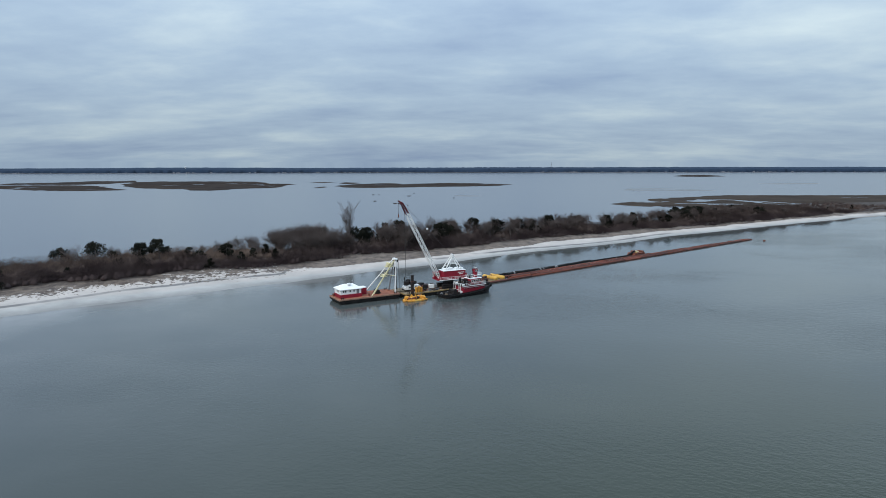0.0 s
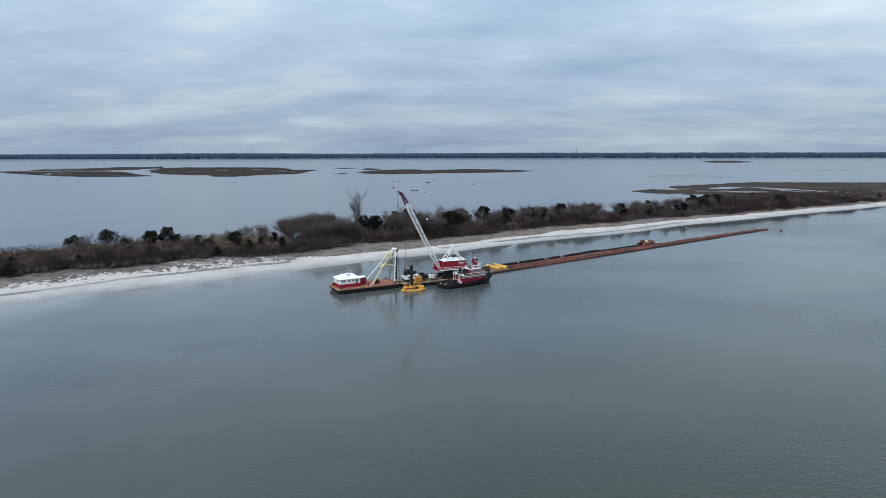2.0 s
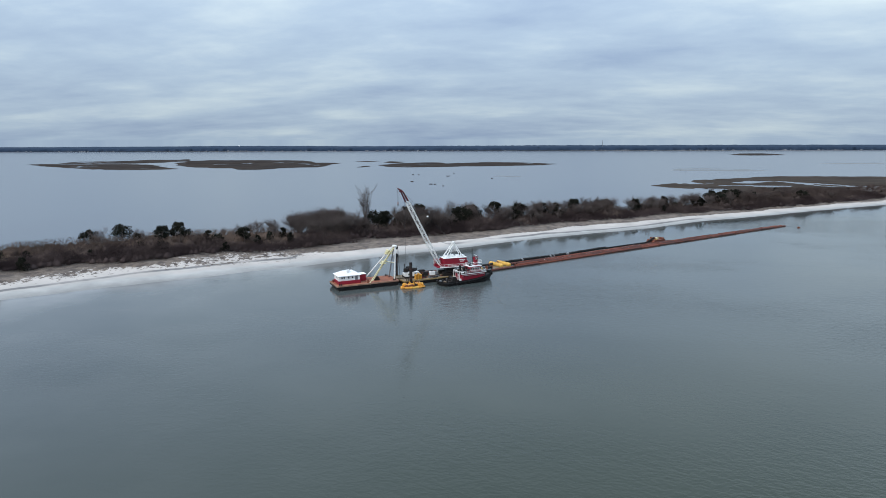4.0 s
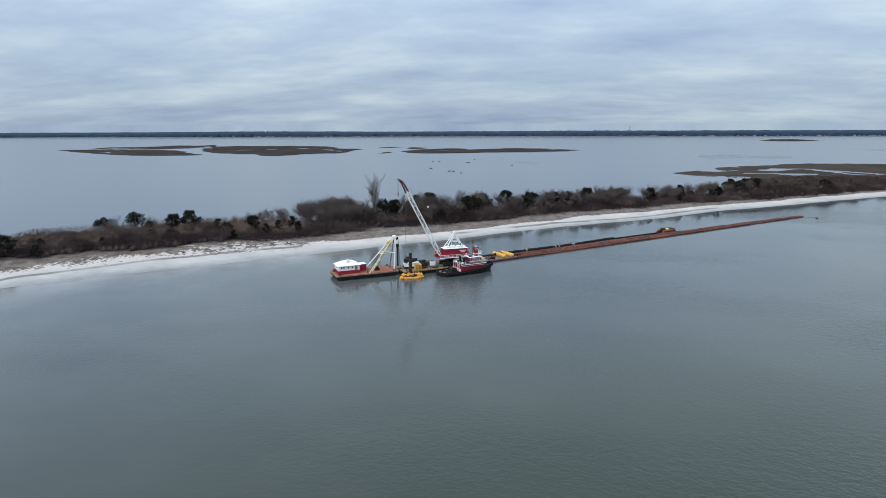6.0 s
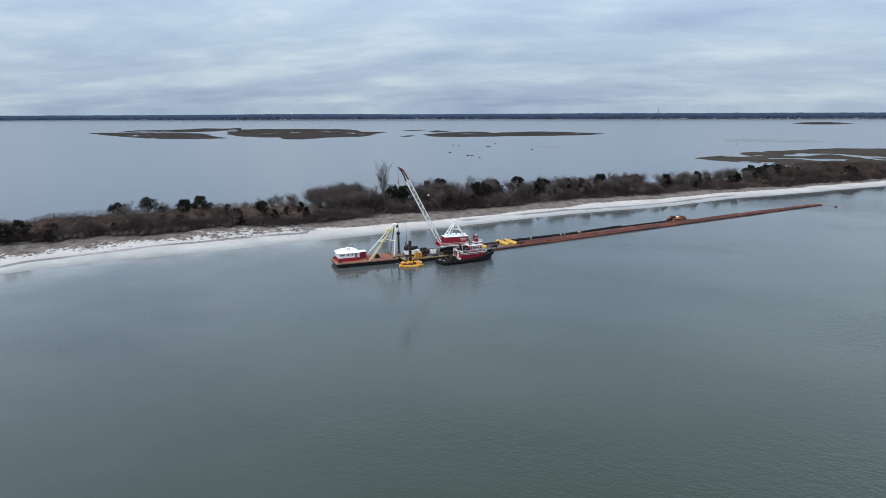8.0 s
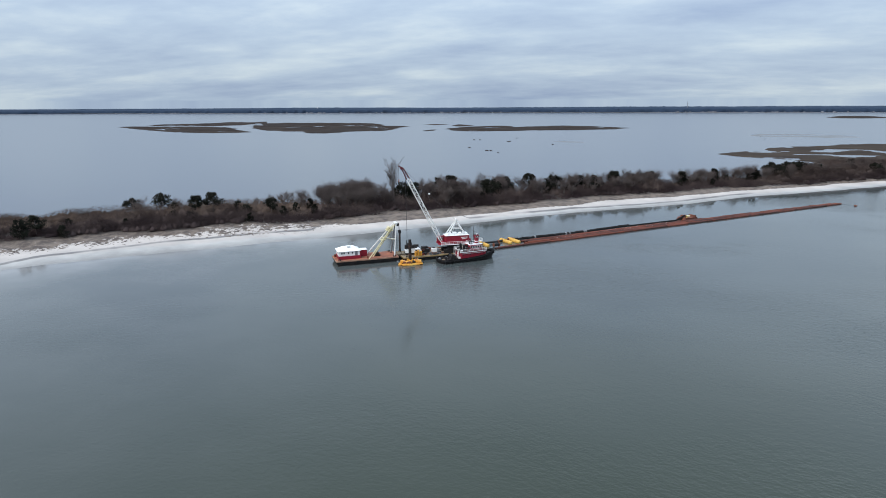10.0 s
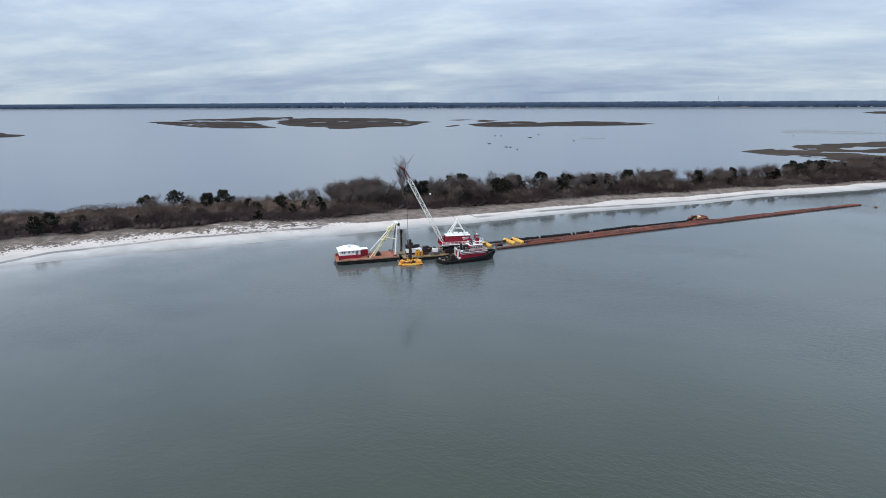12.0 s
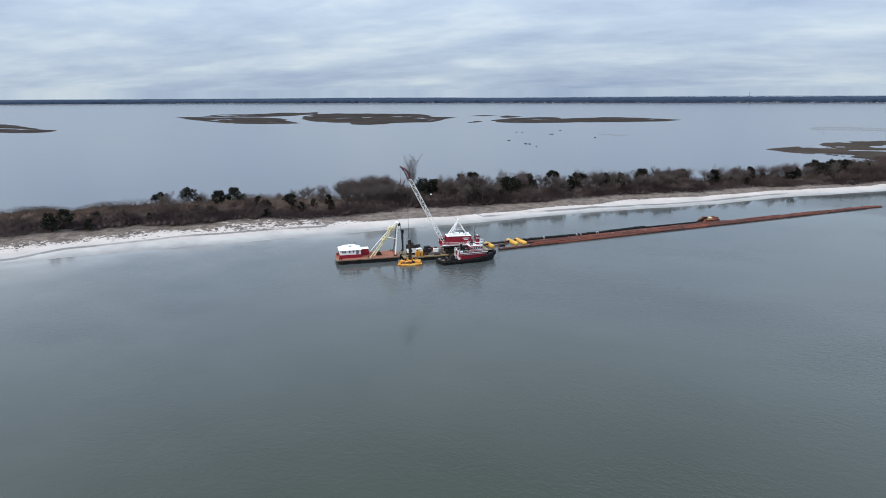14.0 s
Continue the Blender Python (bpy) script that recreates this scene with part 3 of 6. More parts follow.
marsh("ground_island", [(-313, 1175), (-303, 1246), (-285, 1294), (-257, 1331), (-219, 1321), (-201, 1277), (-149, 1332), (-118, 1369), (-69, 1354), (-22, 1321), (19, 1282), (-7, 1225), (-76, 1176), (-134, 1150), (-208, 1103), (-257, 1094), (-284, 1118)], 6.0, 6, 0.8, 0.8, 55, "long low brown marsh island", None, [([(-150, 1240), (-110, 1262), (-60, 1268)], 7)], flecks=9)
marsh("ground_island", [(-973, 1347), (-966, 1431), (-901, 1425), (-900, 1490), (-808, 1347), (-822, 1308), (-869, 1297), (-869, 1212)], 5.0, 3, 0.7, 0.6, 66, "thin brown marsh strip between two islands")
marsh("ground_island", [(-421, 1364), (-404, 1405), (-370, 1402), (-388, 1346)], 5.0, 3, 9, 0.5, 56, "narrow brown marsh islet")
marsh("ground_island", [(-348, 1334), (-349, 1395), (-304, 1357), (-305, 1305), (-326, 1296)], 5.0, 3, 9, 0.8, 63, "small flat brown marsh islet")
marsh("ground_island", [(-327, 1080), (-332, 1129), (-317, 1140), (-311, 1089)], 4.0, 3, 9, 0.6, 57, "small brown marsh islet")
marsh("ground_island", [(551, 2119), (607, 2251), (680, 2307), (712, 2247), (710, 2104), (636, 2043), (574, 2035)], 8.0, 6, 9, 1.6, 58, "small dark marsh islet far across the bay")
marsh("ground_island", [(-842, 695), (-880, 700), (-910, 712), (-978, 742), (-1100, 790), (-1150, 640), (-1000, 612), (-863, 632), (-826, 640), (-812, 662)], 6.0, 5, 0.9, 0.9, 59, "low brown marsh island cut by creeks", None, [([(-905, 690), (-960, 696), (-1060, 690)], 22)])
marsh("ground_sandbar", [(193, 1038), (212, 1096), (256, 1117), (303, 1102), (326, 1091), (338, 1041), (290, 1017), (255, 1032), (209, 1027)], 4.0, 4, 0.75, 0.1, 60, "barely awash grey mud bar", MUD, [([(225, 1062), (280, 1075), (330, 1068)], 16)])
marsh("ground_sandbar", [(526, 1385), (590, 1410), (680, 1430), (640, 1370), (561, 1350)], 6.0, 4, 0.9, 0.1, 65, "thin grey mud bar in open water", MUD)
marsh("ground_sandbar", [(-64, 843), (-54, 855), (-26, 846), (-24, 838), (-44, 831)], 2.5, 2, 0.5, 0.1, 62, "barely awash mud bar", MUD)


def islets():
    rng = random.Random(12)
    for x, y, s in ((-121, 834, 3.4), (-143, 718, 1.8), (-112.5, 678, 1.9), (-108, 677, 1.5), (-174, 859, 1.3), (-166, 859, 1.0), (-125, 909, 1.3), (-58, 791, 1.1), (-95, 653, 0.9)):
        n = 14
        ring = [(x + 0.75 * s * rng.uniform(0.7, 1.3) * math.cos(2 * math.pi * i / n) * 1.5, y + s * rng.uniform(0.6, 1.2) * math.sin(2 * math.pi * i / n)) for i in range(n)]
        bm = fresh()
        low = [bm.verts.new((a, b, -0.3)) for a, b in ring]
        top = [bm.verts.new((x + (a - x) * 0.75, y + (b - y) * 0.75, rng.uniform(0.3, 0.6))) for a, b in ring]
        bm.faces.new(top)
        for i in range(n):
            bm.faces.new((low[i], low[(i + 1) % n], top[(i + 1) % n], top[i]))
        tagged(part("marsh_tussock", bm, MARSH), "small brown marsh tussock standing in shallow water", "tussock", "tussocks in the bay")


islets()


def far_shore():
    """The mainland across the bay: a pale strand, dark pine woods behind it, a few pale houses."""
    rng = np.random.default_rng(5)
    xs = np.arange(-4300, 3600, 7.0)
    line = np.interp(xs, (-4300, -2900, -2440, -1900, -1400, -900, -300, 200, 800, 1300, 2500, 3600), (1500, 2010, 2230, 2380, 2480, 2610, 2720, 2800, 2890, 2990, 3150, 3250)) + fbm(xs, xs * 0, 420, 71, 3) * 22
    strips = []
    tall = np.interp(xs, (-3000, -1500, 0, 1500), (17.0, 19.0, 20.0, 20.5)) + fbm(xs, xs * 0, 700, 73, 2) * 1.2 + fbm(xs, xs * 0 + 5, 40, 75, 3) * 0.5 + rng.normal(0, 0.25, len(xs))
    for off, hgt in ((0, -0.3), (4, 0.5), (14, 0.9)):
        strips.append(np.stack([xs, line + off, np.full_like(xs, hgt)], 1))
    n = len(xs)
    def sheet(rows):
        v = np.concatenate(rows)
        f = []
        for k in range(len(rows) - 1):
            a = np.arange(n - 1) + k * n
            f.append(np.stack([a, a + 1, a + 1 + n, a + n], 1))
        return v, np.concatenate(f)
    v, f = sheet(strips + [np.stack([xs, line + 900, np.full_like(xs, 2.0)], 1)])
    tagged(quick_mesh("ground_far_shore", v, f, FAR_SAND), "pale strand of the mainland across the bay", "shore", kind="structure")
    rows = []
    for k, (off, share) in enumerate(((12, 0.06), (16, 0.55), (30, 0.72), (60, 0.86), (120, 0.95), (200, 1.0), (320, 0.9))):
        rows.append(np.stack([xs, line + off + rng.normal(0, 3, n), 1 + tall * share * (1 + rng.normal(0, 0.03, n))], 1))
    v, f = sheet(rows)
    ob = quick_mesh("backdrop_woods", v, f, PINE_HAZY)
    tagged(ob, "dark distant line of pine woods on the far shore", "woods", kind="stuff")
    hv, hf = [], []
    for i in range(150):
        hx = (-880, -650, 150, 420, 1100, -2050, 700, 1800, -1350)[i % 9] + rng.normal(0, 170)
        hy = float(np.interp(hx, xs, line)) + rng.uniform(4, 10)
        wdt, dp, hh, rf = rng.uniform(2, 8), 6, rng.uniform(0.8, 2.4) * rng.choice((1, 1, 1.5)), rng.uniform(0.3, 1.0)
        b = len(hv)
        hv += [(hx, hy, 1), (hx + wdt, hy, 1), (hx + wdt, hy + dp, 1), (hx, hy + dp, 1), (hx, hy, 1 + hh), (hx + wdt, hy, 1 + hh), (hx + wdt, hy + dp, 1 + hh), (hx, hy + dp, 1 + hh),
               (hx, hy + dp / 2, 1 + hh + rf), (hx + wdt, hy + dp / 2, 1 + hh + rf)]
        hf += [(b, b + 1, b + 5, b + 4), (b + 1, b + 2, b + 6, b + 5), (b + 2, b + 3, b + 7, b + 6), (b + 3, b, b + 4, b + 7), (b + 4, b + 5, b + 9, b + 8), (b + 6, b + 7, b + 8, b + 9)]
    tagged(quick_mesh("shore_houses", hv, hf, FAR_SAND), "row of tiny pale waterfront houses across the bay", "houses", kind="stuff")


far_shore()


# ---- vegetation on the spit ----
def scatter(rng, count, w0, w1):
    """Random places behind the scrub edge, as x, y, w, metres past the edge, metres to the back shore."""
    w = rng.uniform(w0, w1, count)
    v = np.interp(w, SHORE_W, SHORE_V) + rng.uniform(10, 130, count)
    x, y = (w - v) * R2, (w + v) * R2
    ww, d, beach, scrub, back = spit(x, y)
    past = d - scrub
    ok = (past > 0) & (back > 9)
    return x[ok], y[ok], ww[ok], past[ok], back[ok]


def shrub_shape(rng, blades, spread, fan, filled):
    """Fine twigs filling a unit-high rounded mound, pointing up and outwards. fan: how far they lean out."""
    n = blades
    a, r = rng.uniform(0, 6.283, n), np.sqrt(rng.uniform(0, 1, n)) * spread
    roof = np.sqrt(np.clip(1 - 0.75 * (r / spread) ** 2, 0, 1))
    z = roof * rng.uniform(0.0, 0.9, n) ** 0.8
    base = np.stack([np.cos(a) * r, np.sin(a) * r, z], 1)
    way = np.stack([np.cos(a) * r / spread * fan, np.sin(a) * r / spread * fan, np.full(n, 0.45)], 1) + rng.normal(0, 0.5, (n, 3))
    way /= np.linalg.norm(way, axis=1)[:, None]
    tip = base + way * rng.uniform(0.08, 0.2, n)[:, None]
    side = np.cross(way, rng.normal(0, 1, (n, 3)))
    side = side / np.linalg.norm(side, axis=1)[:, None] * rng.uniform(0.008, 0.018, n)[:, None]
    v = np.stack([base - side, base + side, tip], 1).reshape(-1, 3)
    if not filled:
        return v, np.arange(3 * n).reshape(-1, 3)
    # the tangle inside: a lumpy closed mound
    bm = bmesh.new()
    bmesh.ops.create_icosphere(bm, subdivisions=1, radius=1.0)
    core = np.array([q.co[:] for q in bm.verts])
    tris = np.array([[q.index for q in f.verts] for f in bm.faces])
    bm.free()
    core *= (1 + 0.2 * rng.normal(0, 1, len(core)).clip(-1.5, 1.5))[:, None]
    core = np.stack([core[:, 0] * spread * filled, core[:, 1] * spread * filled, np.maximum(core[:, 2], -0.15) * filled * 0.95], 1)
    low = (core[tris][:, :, 2] < -0.1).all(1)
    return np.concatenate([v, core]), np.concatenate([np.arange(3 * n).reshape(-1, 3), tris[~low] + 3 * n])


def thicket(name, places, heights, mat, label, blades, spread, seed, fan=0.8, kinds=9, filled=0.0):
    rng = np.random.default_rng(seed)
    shapes = [shrub_shape(rng, blades, spread, fan, filled) for _ in range(kinds)]
    patch = np.clip(0.5 + 0.75 * fbm(places[:, 0], places[:, 1], 9, 44, 2), 0, 1)
    vs, fs, tones, k = [], [], [], 0
    for i, (x, y, z) in enumerate(places):
        v, f = shapes[i % kinds]
        a, h = rng.uniform(0, 6.283), heights[i]
        c, s = math.cos(a), math.sin(a)
        wide = h ** 0.6 * 1.55 * rng.uniform(0.85, 1.2)
        vs.append(np.stack([(v[:, 0] * c - v[:, 1] * s) * wide + x, (v[:, 0] * s + v[:, 1] * c) * wide + y, v[:, 2] * h + z], 1))
        fs.append(f + k)
        tones.append(np.full(len(v), patch[i] + rng.uniform(-0.12, 0.12)))
        k += len(v)
    ob = quick_mesh(name, np.concatenate(vs), np.concatenate(fs), mat, values={"tone": np.concatenate(tones)})
    return tagged(ob, label, "brush", kind="stuff")


def brush_height(x, y, w, past, back):
    """Low at the edges, taller inside, in hummocks."""
    tall = np.interp(w, (-300, 0, 30, 90, 130, 200, 390, 418, 450, 485, 540, 600, 900), (4.1, 4.6, 6.0, 7.6, 5.8, 6.4, 6.0, 8.2, 8.4, 6.6, 5.4, 3.4, 2.2))
    h = tall * (0.56 + 0.44 * np.clip(past / 14, 0, 1)) * (1 + np.where(w < 100, 0.45, 0.7) * fbm(x, y, 11, 31, 2))
    return np.clip(h * np.clip(0.75 + back / 40, 0.4, 1), 1.2, 9)


def build_brush():
    rng = np.random.default_rng(8)
    x, y, w, past, back = scatter(rng, 30000, -250, 720)
    dense = np.where(w > 620, 0.3, 1.0) * np.where(fbm(x, y, 30, 33, 3) > -0.75, 1, 0.7) * np.interp(w, (-250, 200, 500), (0.50, 0.46, 0.44)) * np.where((past < 11) & (past > 1), 1.6, 0.92)
    pick = rng.uniform(0, 1, len(x)) < dense
    x, y, w, past, back = x[pick], y[pick], w[pick], past[pick], back[pick]
    z, h = ground_height(x, y), brush_height(x, y, w, past, back)
    p = np.stack([x, y, z - 0.1], 1)
    front = past < 8 + 4 * fbm(x, y, 18, 34, 2) + np.where(w < 60, 3, 0)
    open_field = (w < 122) & (past > 21 + 9 * fbm(x, y, 30, 36, 2)) & ~front
    red = ((fbm(x, y, 45, 35, 3) + np.where(w > 380, -0.25, 0) + np.where(w < 110, 0.5, 0)) > 0.45) & ~front & ~open_field
    rest = ~front & ~open_field & ~red
    thicket("brush", p[rest], h[rest], BRUSH, "dense leafless grey-brown brush covering the spit", 132, 0.85, 1, filled=0.5)
    thicket("brush", p[red], h[red], RED_BRUSH, "dense leafless reddish-brown brush on the spit", 150, 0.85, 2, filled=0.5)
    thicket("brush", p[front], h[front] * np.interp(w[front], (20, 60, 105, 122, 160, 180), (1.2, 1.0, 0.92, 1.3, 1.3, 0.95)), PLUM_BRUSH, "low rounded plum-grey bayberry thicket along the dune", 220, 0.9, 4, filled=0.36)
    ob = thicket("broom_grass", p[open_field], np.clip(h[open_field] * 0.95, 1.8, 6.6), FIELD, "tall dry brown grass behind the thicket", 110, 0.95, 6, 0.6, filled=0.56)
    ob["category"] = "grass"


def build_grass():
    """Dry grass: in tufts on the dune between beach and scrub, and on the low back of the spit."""
    rng = np.random.default_rng(9)
    w = rng.uniform(-250, 720, 22000)
    v = np.interp(w, SHORE_W, SHORE_V) + rng.uniform(8, 46, len(w))
    x, y = (w - v) * R2, (w + v) * R2
    _, d, beach, scrub, back = spit(x, y)
    t = (d - beach) / np.maximum(scrub - beach, 4)
    ok = (t > -0.05) & (d < scrub + 3) & (fbm(x, y, 5, 37, 3) + t * 1.4 > np.where(w < 115, 1.0, 0.1))
    x, y = x[ok], y[ok]
    p = np.stack([x, y, ground_height(x, y) - 0.05], 1)
    ob = thicket("dune_grass", p, rng.uniform(0.4, 1.0, len(p)), REED, "dry tan beach grass on the low dune", 14, 0.6, 3, 1.2)
    ob["category"] = "grass"
    w = rng.uniform(-260, 128, 17000)
    v = np.interp(w, SHORE_W, SHORE_V) + rng.uniform(18, 36, len(w))
    x, y = (w - v) * R2, (w + v) * R2
    _, d, beach, scrub, back = spit(x, y)
    ok = (d > beach) & (d < scrub + 2) & (fbm(x, y, 4, 38, 3) > -0.1)
    p = np.stack([x[ok], y[ok], ground_height(x[ok], y[ok]) - 0.05], 1)
    thicket("low_scrub", p, rng.uniform(0.4, 0.95, len(p)), PLUM_BRUSH, "low dark tussocks scattered over the sandy dune", 20, 0.8, 5)


def limb_tree(rng, height, spread, levels, lean=0.0):
    """Branch segments of a leafless tree as (a, b, ra, rb, level), grown from a forked trunk."""
    out = []

    def grow(p, d, length, r, level):
        steps = 3 if level < 2 else 2
        for s in range(steps):
            q = p + d * (length / steps)
            r2 = r * (0.82 if level < levels - 1 else 0.6)
            out.append((p, q, r, r2, level))
            p, r = q, r2
            d = (d + Vector((rng.gauss(0, 0.13), rng.gauss(0, 0.13), 0.07))).normalized()
            if level < levels - 1 and (s > 0 or level > 0):
                for _ in range(3 if level >= levels - 2 else 2):
                    a = rng.uniform(0, 6.283)
                    side = Vector((math.cos(a), math.sin(a), 0))
                    tilt = rng.uniform(0.45, 0.95) * spread
                    nd = (d * (1 - tilt * 0.5) + side * tilt + Vector((0, 0, 0.22))).normalized()
                    grow(p, nd, length * rng.uniform(0.5, 0.74), r * 0.62, level + 1)

    for _ in range(rng.choice((2, 3, 3))):
        a = rng.uniform(0, 6.283)
        d = Vector((math.cos(a) * 0.22 * spread + lean, math.sin(a) * 0.22 * spread, 1)).normalized()
        grow(Vector((math.cos(a) * 0.15, math.sin(a) * 0.15, -0.3)), d, height * rng.uniform(0.42, 0.55), height * 0.014, 0)
    return out


def tube_mesh(name, segs, sides, mat, parent, wide=1.0):
    vs, fs = [], []
    for a, b, ra, rb, _ in segs:
        d = (b - a).normalized()
        u = d.orthogonal().normalized()
        t = d.cross(u)
        k = len(vs)
        for p, r in ((a, ra * wide), (b, rb * wide)):
            for i in range(sides):
                q = 2 * math.pi * i / sides
                vs.append(p + (u * math.cos(q) + t * math.sin(q)) * r)
        for i in range(sides):
            j = (i + 1) % sides
            fs.append((k + i, k + j, k + sides + j, k + sides + i))
    return quick_mesh(name, [tuple(v) for v in vs], fs, mat, parent)


def bare_tree(seed, height, spread=1.0, levels=5):
    rng = random.Random(seed)
    segs = limb_tree(rng, height, spread, levels)
    top = max(b.z for _, b, *_ in segs)
    k = height / top
    segs = [(a * k, b * k, ra, rb, l) for a, b, ra, rb, l in segs]
    ob = thing("bare_tree", Matrix(), "leafless grey-brown tree with a fine twiggy crown among the brush", "tree", "bare trees on the spit")
    tube_mesh("trunk", [s for s in segs if s[4] < 2], 5, BARK, ob)
    vs, fs = [], []
    for a, b, ra, rb, lv in segs:
        if lv < 2:
            continue
        d = (b - a).normalized()
        for turn in ((0.0, 1.57) if lv == 2 else (rng.uniform(0, 3.1),)):
            u = d.orthogonal().normalized()
            side = (u * math.cos(turn) + d.cross(u) * math.sin(turn)) * max(ra * 1.2, 0.036)
            k = len(vs)
            vs += [a - side, a + side, b + side * 0.5] if lv > 3 else [a - side, a + side, b + side * 0.7]
            fs.append((k, k + 1, k + 2))
    quick_mesh("crown", [tuple(v) for v in vs], fs, TWIG, ob)
    return ob


def slender_tree(seed, height):
    """A tall leafless tree: a short bole that divides into upright limbs, spreading like a vase, ending in fine sprays."""
    rng = random.Random(seed)
    ob = thing("bare_tree", Matrix(), "tall slender leafless tree rising above the scrub", "tree")
    fork = height * 0.22
    wood, sprays = [(Vector((0, 0, -0.4)), Vector((0.1, 0, fork)), 0.36, 0.3, 0)], []

    def limb(p, d, length, r, depth, out):
        steps = 5 if depth == 0 else 3
        for k in range(steps):
            q = p + d * (length / steps)
            r2 = r * (0.8 if depth == 0 else 0.68)
            if depth < 2:
                wood.append((p, q, r, r2, depth))
            else:
                sprays.append((p, q, max(r, 0.034)))
            if depth < 3 and (k > 1 or depth > 0):
                for _ in range(2 if depth < 2 else 3):
                    a = rng.uniform(0, 6.283)
                    side = Vector((math.cos(a), math.sin(a), 0))
                    nd = (d + side * rng.uniform(0.45, 0.85) + out * 0.15 + Vector((0, 0, 0.15))).normalized()
                    limb(p.lerp(q, rng.random()), nd, length * rng.uniform(0.28, 0.44) if depth == 0 else length * rng.uniform(0.4, 0.62), r2 * 0.5, depth + 1, out)
            p, r = q, r2
            d = (d + Vector((rng.gauss(0, 0.07), rng.gauss(0, 0.07), 0.05)) + out * 0.03).normalized()

    for i in range(8):
        a = 6.283 * i / 8 + rng.uniform(-0.35, 0.35)
        out = Vector((math.cos(a), math.sin(a), 0))
        lean = rng.uniform(0.02, 0.21)
        limb(Vector((0.1, 0, fork * rng.uniform(0.7, 1.0))), (out * lean + Vector((0, 0, 1))).normalized(), (height - fork) * (0.98 - 2.1 * lean) * rng.uniform(0.9, 1.0), 0.25, 0, out)
    k = height / max(q.z for _, q, _ in sprays)
    slim = Matrix.Diagonal((0.82 * k, 0.82 * k, k))
    tube_mesh("trunk", [(slim @ p, slim @ q, r0, r1, 0) for p, q, r0, r1, _ in wood], 5, BARK, ob)
    vs, fs = [], []
    for p, q, r in sprays:
        d = (q - p).normalized()
        side = d.cross(Vector((rng.gauss(0, 1), rng.gauss(0, 1), rng.gauss(0, 1)))).normalized() * r
        i = len(vs)
        vs += [slim @ p - side, slim @ p + side, slim @ q]
        fs.append((i, i + 1, i + 2))
    quick_mesh("crown", [tuple(v) for v in vs], fs, TWIG, ob)
    return ob


def cedar_tree(seed, height, width, flat=False):
    """A dark evergreen: tapered trunk, limbs, and an uneven crown of many small sprays in clumps."""
    rng = random.Random(seed)
    ob = thing("cedar_tree", Matrix(), "dark green cedar with a ragged dense crown", "tree", "cedars on the spit")
    bm = fresh()
    rod(bm, (0, 0, -0.4), (0.1, 0, height * 0.8), height * 0.022, height * 0.006, 6)
    clumps = []
    for i in range(26):
        t = rng.uniform(0.46, 0.97) if flat else rng.uniform(0.16, 0.97)
        wide = 1 - 0.6 * ((t - 0.66) / 0.32) ** 2 if flat else 1 - 0.8 * t ** 2.0
        r = width * 0.5 * wide * math.sqrt(rng.uniform(0.1, 1.0))
        a = rng.uniform(0, 6.283)
        c = Vector((math.cos(a) * r, math.sin(a) * r, t * height * 0.93))
        clumps.append((c, width * rng.uniform(0.13, 0.22) * (1.25 - 0.5 * t)))
        rod(bm, (0, 0, c.z * 0.8), tuple(c), 0.06, 0.02, 4)
    part("trunk", bm, BARK, ob)
    vs, fs = [], []
    for c, r in clumps:
        for _ in range(60):
            g = Vector((rng.gauss(0, 1), rng.gauss(0, 1), rng.gauss(0, 0.75)))
            p = c + g.normalized() * r * rng.uniform(0.35, 1.12)
            u = Vector((rng.gauss(0, 1), rng.gauss(0, 1), rng.gauss(0, 1))).normalized()
            w = u.orthogonal().normalized()
            s = rng.uniform(0.25, 0.6) * (height / 8) ** 0.5
            k = len(vs)
            vs += [p - u * s * 0.5, p + w * s * 0.45, p + u * s * 0.8, p - w * s * 0.45]
            fs.append((k, k + 1, k + 2, k + 3))
    quick_mesh("crown", [tuple(v) for v in vs], fs, CEDAR, ob)
    return ob


def stand(ob, x, y, turn, scale, used):
    """Sets the first use of a tree in place, and copies of it after that."""
    z = float(ground_height(np.array([x]), np.array([y]))[0])
    m = Matrix.LocRotScale((x, y, z), Euler((0, 0, turn)), (scale,) * 3)
    if ob.name in used:
        c = copy_thing(ob, Matrix.Translation((x, y, z)) @ Euler((0, 0, turn)).to_matrix().to_4x4())
        c.scale = (scale,) * 3
        return c
    used.add(ob.name)
    ob.matrix_basis = m
    return ob


def place(w, v):
    return (w - v) * R2, (w + v) * R2


